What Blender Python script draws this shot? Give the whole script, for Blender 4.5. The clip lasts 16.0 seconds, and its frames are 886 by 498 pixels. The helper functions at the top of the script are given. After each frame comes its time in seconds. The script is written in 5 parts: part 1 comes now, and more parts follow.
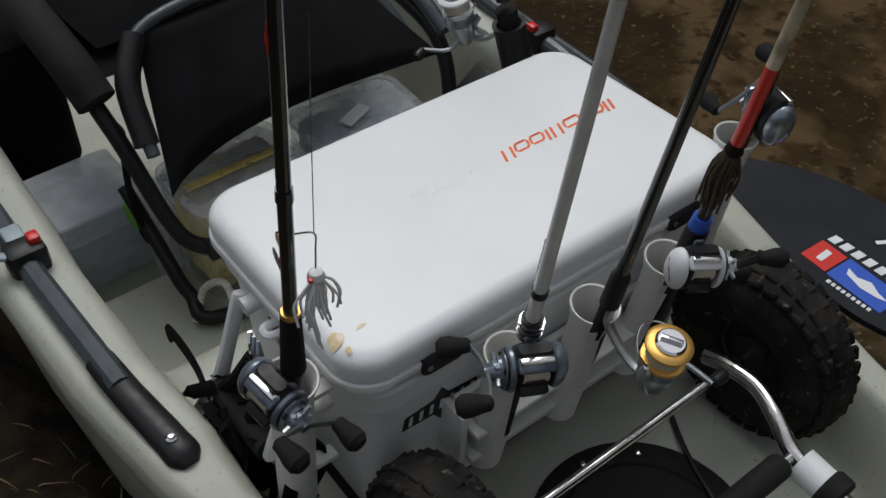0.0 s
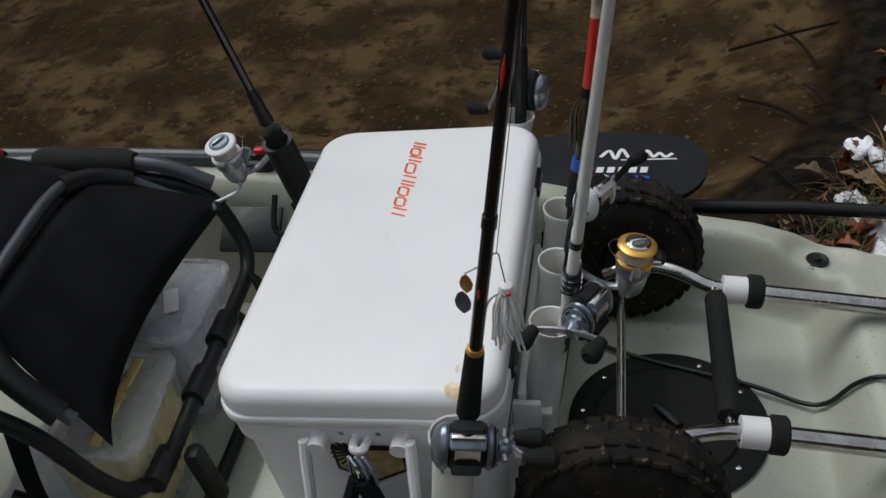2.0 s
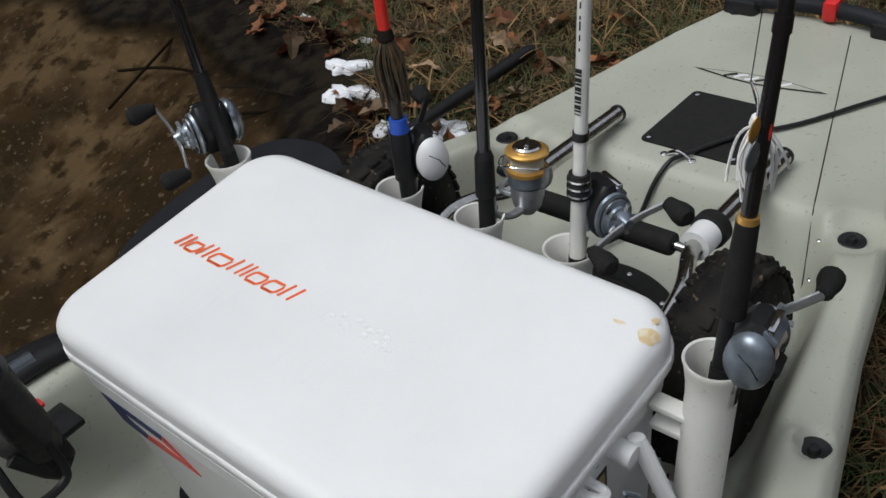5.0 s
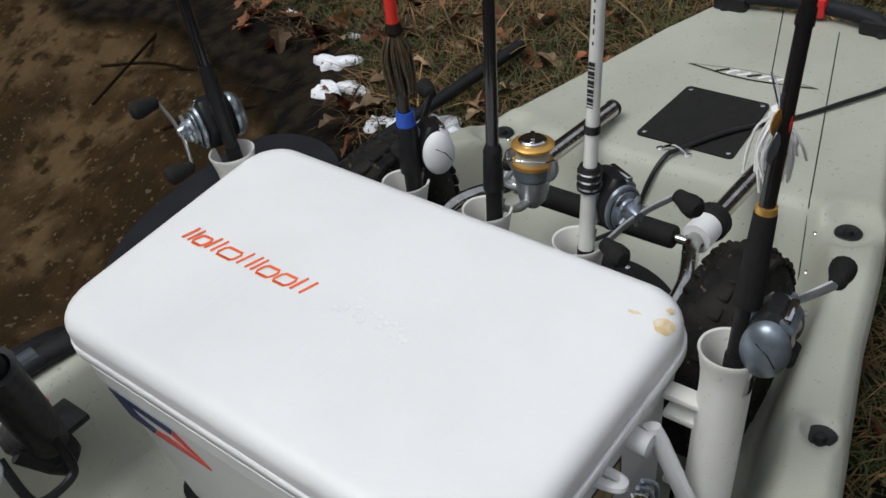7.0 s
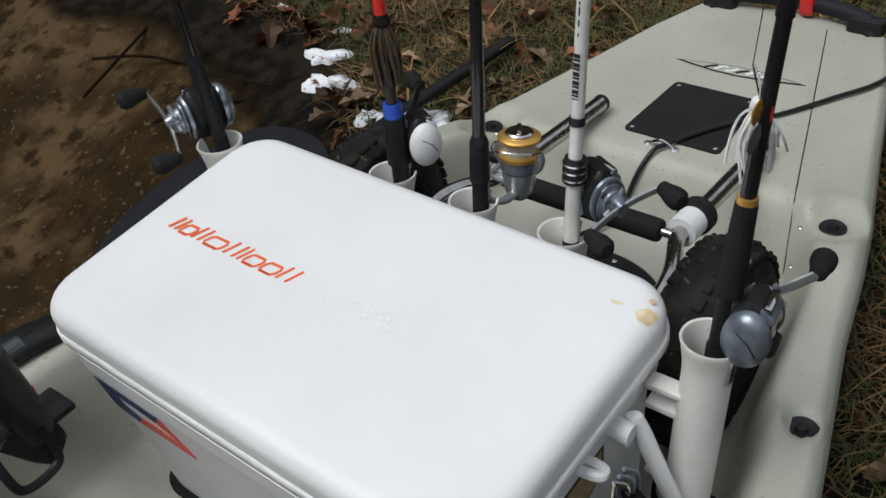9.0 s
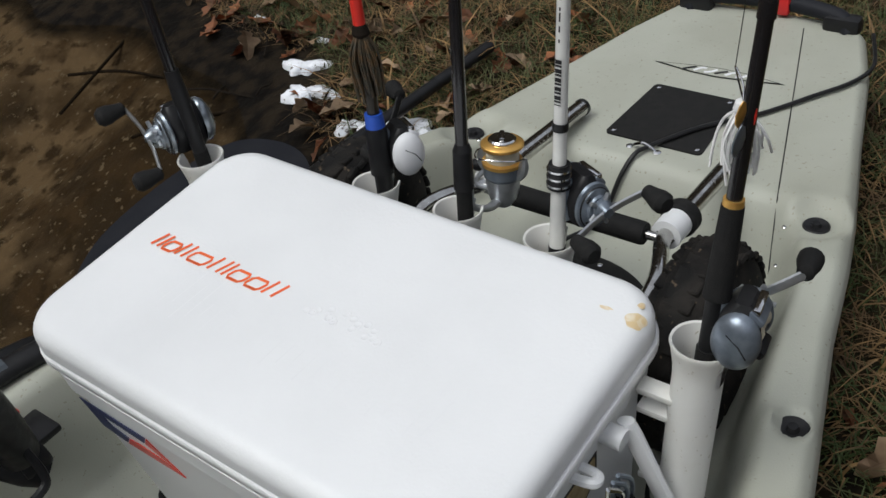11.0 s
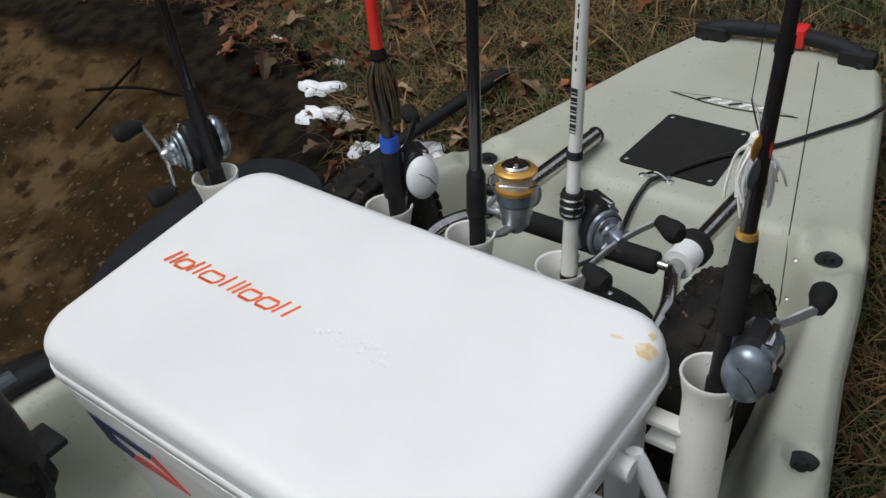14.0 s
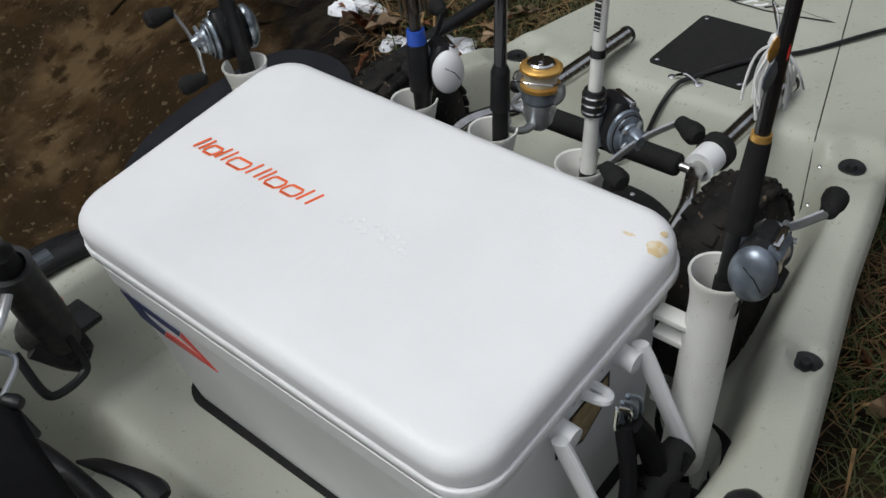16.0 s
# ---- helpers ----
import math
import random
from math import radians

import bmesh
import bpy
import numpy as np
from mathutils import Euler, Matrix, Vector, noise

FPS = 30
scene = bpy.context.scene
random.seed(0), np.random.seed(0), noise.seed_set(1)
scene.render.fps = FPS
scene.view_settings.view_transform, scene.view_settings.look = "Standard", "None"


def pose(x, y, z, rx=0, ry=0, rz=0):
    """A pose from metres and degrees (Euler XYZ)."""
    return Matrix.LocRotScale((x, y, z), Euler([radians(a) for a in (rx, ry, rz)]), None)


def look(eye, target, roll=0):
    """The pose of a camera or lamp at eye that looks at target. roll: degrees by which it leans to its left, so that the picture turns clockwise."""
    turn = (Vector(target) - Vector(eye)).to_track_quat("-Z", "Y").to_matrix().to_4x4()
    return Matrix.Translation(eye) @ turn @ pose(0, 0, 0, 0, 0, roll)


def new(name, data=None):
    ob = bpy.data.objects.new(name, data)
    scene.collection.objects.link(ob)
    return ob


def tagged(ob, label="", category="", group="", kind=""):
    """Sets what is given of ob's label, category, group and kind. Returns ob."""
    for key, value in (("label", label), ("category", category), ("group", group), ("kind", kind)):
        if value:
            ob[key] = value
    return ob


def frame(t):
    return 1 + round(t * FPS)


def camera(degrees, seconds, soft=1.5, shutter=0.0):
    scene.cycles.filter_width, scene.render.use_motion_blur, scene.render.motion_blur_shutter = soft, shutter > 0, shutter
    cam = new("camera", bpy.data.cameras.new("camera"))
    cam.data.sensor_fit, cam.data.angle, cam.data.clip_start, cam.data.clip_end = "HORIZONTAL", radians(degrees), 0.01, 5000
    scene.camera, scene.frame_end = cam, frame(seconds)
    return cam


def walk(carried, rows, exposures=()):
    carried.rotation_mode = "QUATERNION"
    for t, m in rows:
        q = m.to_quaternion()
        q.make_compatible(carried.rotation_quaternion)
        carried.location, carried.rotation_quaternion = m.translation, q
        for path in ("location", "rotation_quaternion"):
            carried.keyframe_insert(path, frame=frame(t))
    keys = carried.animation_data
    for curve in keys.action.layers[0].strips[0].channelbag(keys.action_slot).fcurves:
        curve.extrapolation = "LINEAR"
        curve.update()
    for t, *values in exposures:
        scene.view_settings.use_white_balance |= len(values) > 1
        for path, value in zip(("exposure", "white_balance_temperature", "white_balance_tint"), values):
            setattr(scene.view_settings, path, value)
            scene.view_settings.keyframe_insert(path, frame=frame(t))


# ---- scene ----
cam = camera(49.1, 16.0)
PATH = [
    (0, (0.6799, 0.7695, 1.2630), (-0.1797, -0.2624, -0.0668), 2.38),
    (0.5, (0.8679, 0.6438, 1.2879), (-0.2438, -0.1812, 0.0013), 1.31),
    (0.7, (0.8828, 0.5883, 1.2915), (-0.2620, -0.1802, -0.0010), 0.08),
    (1, (0.9301, 0.5046, 1.3033), (-0.2761, -0.2619, 0.0665), 0.90),
    (1.2, (1.0125, 0.4445, 1.3116), (-0.3879, -0.1647, 0.1949), 1.80),
    (1.5, (1.1647, 0.3944, 1.3119), (-0.2672, -0.0402, 0.1575), -5.33),
    (2, (1.1601, 0.3364, 1.2780), (-0.3089, 0.0086, 0.1349), -7.12),
    (2.5, (1.0629, 0.1370, 1.1375), (-0.5376, 0.1408, 0.1322), -9.53),
    (3, (1.0385, -0.0717, 1.1121), (-0.4707, 0.2045, 0.0083), -11.83),
    (3.5, (0.8658, -0.1492, 1.0924), (-0.6328, 0.2545, 0.0138), -9.63),
    (4, (0.7439, -0.1984, 1.0953), (-0.6462, 0.3490, -0.0622), -9.32),
    (4.5, (0.6814, -0.3321, 1.0862), (-0.5359, 0.4991, -0.0968), -10.54),
    (5, (0.6790, -0.4797, 1.1055), (-0.3860, 0.5462, -0.0715), -11.29),
    (5.2, (0.6613, -0.4892, 1.1243), (-0.3570, 0.5394, -0.0911), -11.34),
    (7.3, (0.6460, -0.5168, 1.1108), (-0.3754, 0.5420, -0.0757), -9.93),
    (7.5, (0.6451, -0.5175, 1.1119), (-0.3781, 0.5375, -0.0764), -9.45),
    (8, (0.6555, -0.5224, 1.1071), (-0.3689, 0.5416, -0.0722), -9.19),
    (8.5, (0.6609, -0.5205, 1.1076), (-0.3619, 0.5359, -0.0798), -9.20),
    (9, (0.6599, -0.5180, 1.1065), (-0.3489, 0.5453, -0.0867), -9.52),
    (11.5, (0.6451, -0.5149, 1.1064), (-0.3398, 0.5764, -0.0815), -10.23),
    (12, (0.6317, -0.5189, 1.1130), (-0.3645, 0.5464, -0.0889), -9.99),
    (12.5, (0.6421, -0.5229, 1.1124), (-0.3983, 0.5352, -0.0581), -10.74),
    (13, (0.6465, -0.5180, 1.1125), (-0.3855, 0.5713, -0.0366), -9.67),
    (13.5, (0.6492, -0.5162, 1.1137), (-0.3679, 0.5841, -0.0383), -9.57),
    (14, (0.6494, -0.5172, 1.1092), (-0.3620, 0.5885, -0.0427), -8.95),
    (14.5, (0.6608, -0.5420, 1.1159), (-0.3912, 0.5321, -0.0294), -8.36),
    (15, (0.6654, -0.5375, 1.1121), (-0.3689, 0.5002, -0.0818), -8.44),
    (15.5, (0.6705, -0.5309, 1.1120), (-0.3395, 0.4286, -0.1652), -10.04),
    (16, (0.6797, -0.5270, 1.1193), (-0.3174, 0.4277, -0.1716), -9.52),
]
EXPO = [(0.0, -0.07), (1.0, -0.03), (2.5, 0.05), (3.5, 0.05), (4.0, 0.04), (4.6, 0.18), (5.2, 0.27), (9.0, 0.30), (14.5, 0.31), (15.3, 0.26), (16.0, 0.22)]
walk(cam, [(t, look(eye, target, roll)) for t, eye, target, roll in PATH], EXPO)

# ---- world and light: an overcast sky ----
world = bpy.data.worlds.new("world")
scene.world = world
world.use_nodes = True
wn, wl = world.node_tree.nodes, world.node_tree.links
sky = wn.new("ShaderNodeTexSky")
sky.sky_type, sky.sun_disc = "NISHITA", False
sky.sun_elevation, sky.sun_rotation = radians(58), radians(200)
sky.air_density, sky.dust_density = 1.0, 3.0
grey = wn.new("ShaderNodeHueSaturation")
grey.inputs["Saturation"].default_value = 0.3
wl.new(sky.outputs[0], grey.inputs["Color"])
wl.new(grey.outputs[0], wn["Background"].inputs[0])
wn["Background"].inputs[1].default_value = 0.15
sun = new("sun", bpy.data.lights.new("sun", "SUN"))
sun.data.energy, sun.data.angle, sun.data.color = 1.1, radians(40), (0.94, 1.0, 1.0)
sun.matrix_world = look((-1.0, -2.0, 4.0), (0, 0, 0))


# ---- materials ----
def material(name, base=(0.5, 0.5, 0.5), rough=0.5, metal=0.0, second=None, scale=8.0, grain=0.0, grain_scale=200.0,
             rough_var=0.0, detail=4.0, alpha=1.0, speck=None, speck_scale=90.0, speck_at=0.62, coat=0.0, spec=0.5, mix_at=(0.4, 0.65), vary=0.0, stretch=None):
    """A surface with two colours mixed by broad noise, specks by fine noise, and a bump of fine grain."""
    m = bpy.data.materials.new(name)
    m.use_nodes = True
    n, l = m.node_tree.nodes, m.node_tree.links
    b = n["Principled BSDF"]
    b.inputs["Roughness"].default_value, b.inputs["Metallic"].default_value = rough, metal
    b.inputs["Base Color"].default_value = (*base, 1)
    b.inputs["Coat Weight"].default_value = coat
    b.inputs["Specular IOR Level"].default_value = spec
    b.inputs["Alpha"].default_value = alpha
    co = n.new("ShaderNodeTexCoord").outputs["Object"]
    if stretch:
        mp = n.new("ShaderNodeMapping")
        mp.inputs["Scale"].default_value = stretch
        l.new(co, mp.inputs[0])
        co = mp.outputs[0]

    def tex(s, d=detail):
        t = n.new("ShaderNodeTexNoise")
        t.inputs["Scale"].default_value, t.inputs["Detail"].default_value = s, d
        l.new(co, t.inputs["Vector"])
        return t.outputs[0]

    def ramp(src, lo, hi, a=0.0, c=1.0):
        r = n.new("ShaderNodeMapRange")
        for k, v in (("From Min", lo), ("From Max", hi), ("To Min", a), ("To Max", c)):
            r.inputs[k].default_value = v
        l.new(src, r.inputs["Value"])
        return r.outputs[0]

    def mix(f, a, c):
        x = n.new("ShaderNodeMix")
        x.data_type = "RGBA"
        l.new(f, x.inputs["Factor"])
        for sock, v in ((x.inputs["A"], a), (x.inputs["B"], c)):
            if isinstance(v, tuple):
                sock.default_value = (*v, 1)
            else:
                l.new(v, sock)
        return x.outputs["Result"]
    colour = base
    if second:
        colour = mix(ramp(tex(scale), *mix_at), base, second)
    if speck:
        colour = mix(ramp(tex(speck_scale, 2.0), speck_at, speck_at + 0.06), colour, speck)
    if vary:
        info = n.new("ShaderNodeObjectInfo")
        hs = n.new("ShaderNodeHueSaturation")
        l.new(ramp(info.outputs["Random"], 0, 1, 1 - vary, 1 + vary), hs.inputs["Value"])
        if isinstance(colour, tuple):
            hs.inputs["Color"].default_value = (*colour, 1)
        else:
            l.new(colour, hs.inputs["Color"])
        colour = hs.outputs[0]
    if not isinstance(colour, tuple):
        l.new(colour, b.inputs["Base Color"])
    if rough_var:
        l.new(ramp(tex(scale * 3), 0.3, 0.7, rough - rough_var, rough + rough_var), b.inputs["Roughness"])
    if grain:
        bp = n.new("ShaderNodeBump")
        bp.inputs["Strength"].default_value, bp.inputs["Distance"].default_value = grain, 0.002
        l.new(tex(grain_scale), bp.inputs["Height"])
        l.new(bp.outputs[0], b.inputs["Normal"])
    return m


WHITE = material("white_plastic", (0.8, 0.81, 0.82), 0.42, second=(0.76, 0.77, 0.78), scale=5, grain=0.2, grain_scale=260, rough_var=0.06)
PVC = material("pvc", (0.74, 0.74, 0.71), 0.38, second=(0.68, 0.67, 0.63), scale=14, rough_var=0.08, speck=(0.5, 0.47, 0.4), speck_scale=160, speck_at=0.68)
HULL = material("hull_plastic", (0.41, 0.42, 0.36), 0.5, second=(0.36, 0.365, 0.305), scale=4, grain=0.25, grain_scale=420, rough_var=0.1, speck=(0.29, 0.28, 0.22), speck_scale=120, speck_at=0.66)
BLACK = material("black_plastic", (0.012, 0.012, 0.013), 0.42, spec=0.3, second=(0.016, 0.016, 0.017), scale=30, rough_var=0.1)
MATTE = material("black_foam", (0.012, 0.012, 0.012), 0.8, second=(0.016, 0.0155, 0.015), scale=60, grain=0.5, grain_scale=700, spec=0.25)
FABRIC = material("black_fabric", (0.006, 0.006, 0.0065), 0.9, second=(0.011, 0.011, 0.012), scale=10, grain=0.6, grain_scale=900, spec=0.1)
RUBBER = material("tyre_rubber", (0.008, 0.0077, 0.0075), 0.8, spec=0.2, second=(0.024, 0.021, 0.018), scale=22, grain=0.4, grain_scale=300, speck=(0.12, 0.09, 0.06), speck_scale=75, speck_at=0.66)
STEEL = material("steel", (0.6, 0.6, 0.58), 0.18, 1.0, second=(0.46, 0.45, 0.43), scale=40, rough_var=0.1)
CHROME = material("chrome", (0.75, 0.75, 0.75), 0.12, 1.0)
SILVER = material("silver_paint", (0.52, 0.54, 0.56), 0.30, 0.75, second=(0.42, 0.44, 0.46), scale=60)
GUN = material("gunmetal", (0.26, 0.30, 0.35), 0.30, 0.6, second=(0.17, 0.20, 0.24), scale=50)
REELSILVER = material("reel_silver", (0.40, 0.44, 0.48), 0.26, 0.7, second=(0.26, 0.30, 0.34), scale=40)
GOLD = material("gold_metal", (0.86, 0.50, 0.14), 0.36, 0.75, second=(0.78, 0.44, 0.11), scale=50)
LINE = material("line_on_spool", (0.62, 0.57, 0.45), 0.5, second=(0.5, 0.45, 0.34), scale=80, stretch=(1, 1, 14))
BLANK = material("black_blank", (0.012, 0.011, 0.012), 0.22, coat=0.4)
BROWNB = material("brown_blank", (0.035, 0.026, 0.014), 0.35, second=(0.012, 0.01, 0.008), scale=30)
WBLANK = material("white_blank", (0.72, 0.72, 0.69), 0.25, coat=0.3, second=(0.62, 0.62, 0.6), scale=20)
CORK = material("cream_blank", (0.62, 0.53, 0.38), 0.35, second=(0.3, 0.24, 0.16), scale=25)
RED = material("red_paint", (0.62, 0.03, 0.02), 0.32)
ORANGE = material("orange_vinyl", (0.85, 0.13, 0.03), 0.45, second=(0.8, 0.16, 0.05), scale=70)
BLUE = material("blue_vinyl", (0.02, 0.09, 0.5), 0.4)
STICKW = material("white_vinyl", (0.75, 0.76, 0.78), 0.45)
NAVY = material("navy_vinyl", (0.02, 0.03, 0.11), 0.45)
STAIN = material("tan_stain", (0.68, 0.52, 0.29), 0.5, second=(0.77, 0.70, 0.56), scale=110)
BLADE = material("paddle_plastic", (0.013, 0.014, 0.018), 0.6, spec=0.16, second=(0.018, 0.019, 0.023), scale=12, grain=0.2, grain_scale=300)
RAIL = material("grey_rail", (0.055, 0.066, 0.078), 0.38, second=(0.04, 0.05, 0.06), scale=30, rough_var=0.1)
REDP = material("red_plastic", (0.6, 0.02, 0.02), 0.35)
GREEN = material("green_plastic", (0.16, 0.5, 0.03), 0.4)
YELLOW = material("yellow_foam", (0.80, 0.64, 0.20), 0.7, second=(0.60, 0.50, 0.19), scale=40, speck=(0.25, 0.2, 0.08), speck_scale=70, speck_at=0.64)
GOLDST = material("bronze_sticker", (0.36, 0.26, 0.12), 0.45, second=(0.5, 0.4, 0.22), scale=60)
SKIRT = material("silicone_skirt", (0.78, 0.78, 0.78), 0.4, second=(0.86, 0.86, 0.86), scale=200)
WEED = material("dark_skirt", (0.035, 0.03, 0.018), 0.5, second=(0.09, 0.05, 0.02), scale=120)
ROPE = material("white_rope", (0.66, 0.64, 0.58), 0.8, second=(0.5, 0.48, 0.42), scale=120)
SNOW = material("snow", (0.84, 0.86, 0.90), 0.7, second=(0.58, 0.60, 0.64), scale=28, grain=1.0, grain_scale=120, speck=(0.10, 0.07, 0.05), speck_scale=60, speck_at=0.63)
LEAF = material("dead_leaf", (0.27, 0.095, 0.035), 0.7, second=(0.14, 0.06, 0.028), scale=30, vary=0.5)
STRAW = material("straw", (0.26, 0.155, 0.06), 0.8, second=(0.07, 0.042, 0.020), scale=12, vary=0.4)
GRASS = material("grass_blade", (0.04, 0.065, 0.012), 0.7, second=(0.075, 0.072, 0.022), scale=2.2)
CLIPGREY = material("grey_clip", (0.30, 0.36, 0.40), 0.45, second=(0.24, 0.29, 0.33), scale=30)
TWIG = material("twig", (0.016, 0.012, 0.009), 0.9, spec=0.1, second=(0.010, 0.008, 0.006), scale=40)


def clear_plastic(name, tint, through_share=0.75):
    m = bpy.data.materials.new(name)
    m.use_nodes = True
    n, l = m.node_tree.nodes, m.node_tree.links
    b = n["Principled BSDF"]
    b.inputs["Base Color"].default_value, b.inputs["Roughness"].default_value = (*tint, 1), 0.28
    t = n.new("ShaderNodeBsdfTransparent")
    t.inputs[0].default_value = (0.93, 0.94, 0.95, 1)
    no = n.new("ShaderNodeTexNoise")
    no.inputs["Scale"].default_value = 4
    r = n.new("ShaderNodeMapRange")
    r.inputs["From Min"].default_value, r.inputs["From Max"].default_value = 0.35, 0.7
    r.inputs["To Min"].default_value, r.inputs["To Max"].default_value = through_share - 0.06, through_share + 0.06
    l.new(no.outputs[0], r.inputs["Value"])
    mx = n.new("ShaderNodeMixShader")
    l.new(r.outputs[0], mx.inputs[0])
    l.new(b.outputs[0], mx.inputs[1])
    l.new(t.outputs[0], mx.inputs[2])
    l.new(mx.outputs[0], n["Material Output"].inputs[0])
    return m


CLEAR = clear_plastic("clear_box", (0.86, 0.91, 0.97), 0.55)
FROST = clear_plastic("frosted_box", (0.86, 0.89, 0.92), 0.76)


# ---- mesh helpers ----
def part(name, bm, mat, parent=None, label="", sharp=35, matrix=None):
    bmesh.ops.recalc_face_normals(bm, faces=bm.faces)
    me = bpy.data.meshes.new(name)
    for f in bm.faces:
        f.smooth = True
    bm.to_mesh(me)
    bm.free()
    me.set_sharp_from_angle(angle=radians(sharp))
    for m in (mat if isinstance(mat, (list, tuple)) else [mat]):
        me.materials.append(m)
    ob = new(name, me)
    if parent is not None:
        ob.parent = parent
    if matrix is not None:
        ob.matrix_basis = matrix
    if label:
        ob["label"] = label
    return ob


def thing(name, label, category, group="", kind="", m=None):
    e = new(name)
    if m is not None:
        e.matrix_basis = m
    return tagged(e, label, category, group, kind)


def spline(pts, n=8):
    """Points of a smooth curve through pts."""
    p = [Vector(q) for q in pts]
    p = [p[0] * 2 - p[1]] + p + [p[-1] * 2 - p[-2]]
    out = []
    for i in range(1, len(p) - 2):
        a, b, c, d = p[i - 1:i + 3]
        for k in range(n):
            t = k / n
            out.append(0.5 * (2 * b + (c - a) * t + (2 * a - 5 * b + 4 * c - d) * t * t + (3 * b - a - 3 * c + d) * t ** 3))
    out.append(p[-2])
    return out


def sweep(pts, radius, seg=12, bm=None, flat=1.0, up=(0, 0, 1)):
    """A tube along pts; radius is a number or one for each point; flat squeezes it along up."""
    bm = bm or bmesh.new()
    pts = [Vector(p) for p in pts]
    rings = []
    ref = Vector(up)
    for i, p in enumerate(pts):
        d = (pts[min(i + 1, len(pts) - 1)] - pts[max(i - 1, 0)]).normalized()
        if abs(d.dot(ref)) > 0.95:
            ref = Vector((1, 0, 0)) if abs(d.x) < 0.9 else Vector((0, 1, 0))
        s = d.cross(ref).normalized()
        u = s.cross(d)
        ref = u if flat == 1.0 else ref
        r = radius[i] if isinstance(radius, (list, tuple)) else radius
        rings.append([bm.verts.new(p + s * (r * math.cos(a)) + u * (r * flat * math.sin(a)))
                      for a in (2 * math.pi * k / seg for k in range(seg))])
    for a, b in zip(rings, rings[1:]):
        for k in range(seg):
            bm.faces.new((a[k], a[(k + 1) % seg], b[(k + 1) % seg], b[k]))
    bm.faces.new(rings[0][::-1])
    bm.faces.new(rings[-1])
    return bm


def lathe(profile, seg=24, bm=None, m=None, closed=False):
    """A body of revolution about z through (r, z); it may return to its start (closed)."""
    bm = bm or bmesh.new()
    m = m or Matrix()
    rings = []
    for r, z in profile:
        if r < 1e-6:
            rings.append([bm.verts.new(m @ Vector((0, 0, z)))])
        else:
            rings.append([bm.verts.new(m @ Vector((r * math.cos(2 * math.pi * k / seg), r * math.sin(2 * math.pi * k / seg), z))) for k in range(seg)])
    pairs = list(zip(rings, rings[1:])) + ([(rings[-1], rings[0])] if closed else [])
    for a, b in pairs:
        for k in range(seg):
            j = (k + 1) % seg
            if len(a) == 1 and len(b) == 1:
                continue
            if len(a) == 1:
                bm.faces.new((a[0], b[j], b[k]))
            elif len(b) == 1:
                bm.faces.new((a[k], a[j], b[0]))
            else:
                bm.faces.new((a[k], a[j], b[j], b[k]))
    if not closed:
        for ring in (rings[0], rings[-1]):
            if len(ring) > 1:
                bm.faces.new(ring)
    return bm


def rbox(sx, sy, sz, r=0.004, seg=2, m=None, bm=None):
    """A box with rounded edges about the origin, moved by m."""
    b2 = bmesh.new()
    bmesh.ops.create_cube(b2, size=1, matrix=Matrix.Diagonal((sx, sy, sz, 1)))
    if r > 0:
        bmesh.ops.bevel(b2, geom=list(b2.edges), offset=min(r, sx / 2.1, sy / 2.1, sz / 2.1), segments=seg, affect="EDGES", profile=0.5)
    if m is not None:
        b2.transform(m)
    if bm is None:
        return b2
    return join(bm, b2)


def join(bm, other):
    vs = {v: bm.verts.new(v.co) for v in other.verts}
    for f in other.faces:
        bm.faces.new([vs[v] for v in f.verts])
    other.free()
    return bm


def rrect(hx, hy, r, n=6):
    """A rounded rectangle's outline, counter-clockwise."""
    r = min(r, hx * 0.999, hy * 0.999)
    return [(cx * (hx - r) + r * math.cos(a), cy * (hy - r) + r * math.sin(a))
            for cx, cy, a0 in ((1, 1, 0), (-1, 1, 90), (-1, -1, 180), (1, -1, 270))
            for a in (radians(a0 + 90 * k / n) for k in range(n + 1))]


def loft(sections, n=6, bm=None, cap=True, m=None):
    """Rounded rectangles (hx, hy, r, z) stacked into a body."""
    bm = bm or bmesh.new()
    m = m or Matrix()
    rings = [[bm.verts.new(m @ Vector((x, y, z))) for x, y in rrect(hx, hy, r, n)] for hx, hy, r, z in sections]
    for a, b in zip(rings, rings[1:]):
        for k in range(len(a)):
            j = (k + 1) % len(a)
            bm.faces.new((a[k], a[j], b[j], b[k]))
    if cap:
        bm.faces.new(rings[0][::-1])
        bm.faces.new(rings[-1])
    return bm


def slab(outline, thick, m=None, bm=None):
    """A flat plate with that outline in xy, from z = 0 up to thick."""
    bm = bm or bmesh.new()
    m = m or Matrix()
    lo = [bm.verts.new(m @ Vector((x, y, 0))) for x, y in outline]
    hi = [bm.verts.new(m @ Vector((x, y, thick))) for x, y in outline]
    for k in range(len(lo)):
        j = (k + 1) % len(lo)
        bm.faces.new((lo[k], lo[j], hi[j], hi[k]))
    bm.faces.new(lo[::-1])
    bm.faces.new(hi)
    return bm


def blob(outline_r, seed, n=20, wob=0.25):
    rnd = random.Random(seed)
    ph = [rnd.uniform(0, 6.28) for _ in range(4)]
    return [(outline_r[0] * q * math.cos(a), outline_r[1] * q * math.sin(a)) for a, q in
            ((2 * math.pi * k / n, 1 + wob * (math.sin(2 * 2 * math.pi * k / n + ph[0]) * 0.5 + math.sin(3 * 2 * math.pi * k / n + ph[1]) * 0.35 + math.sin(5 * 2 * math.pi * k / n + ph[2]) * 0.3)) for k in range(n))]


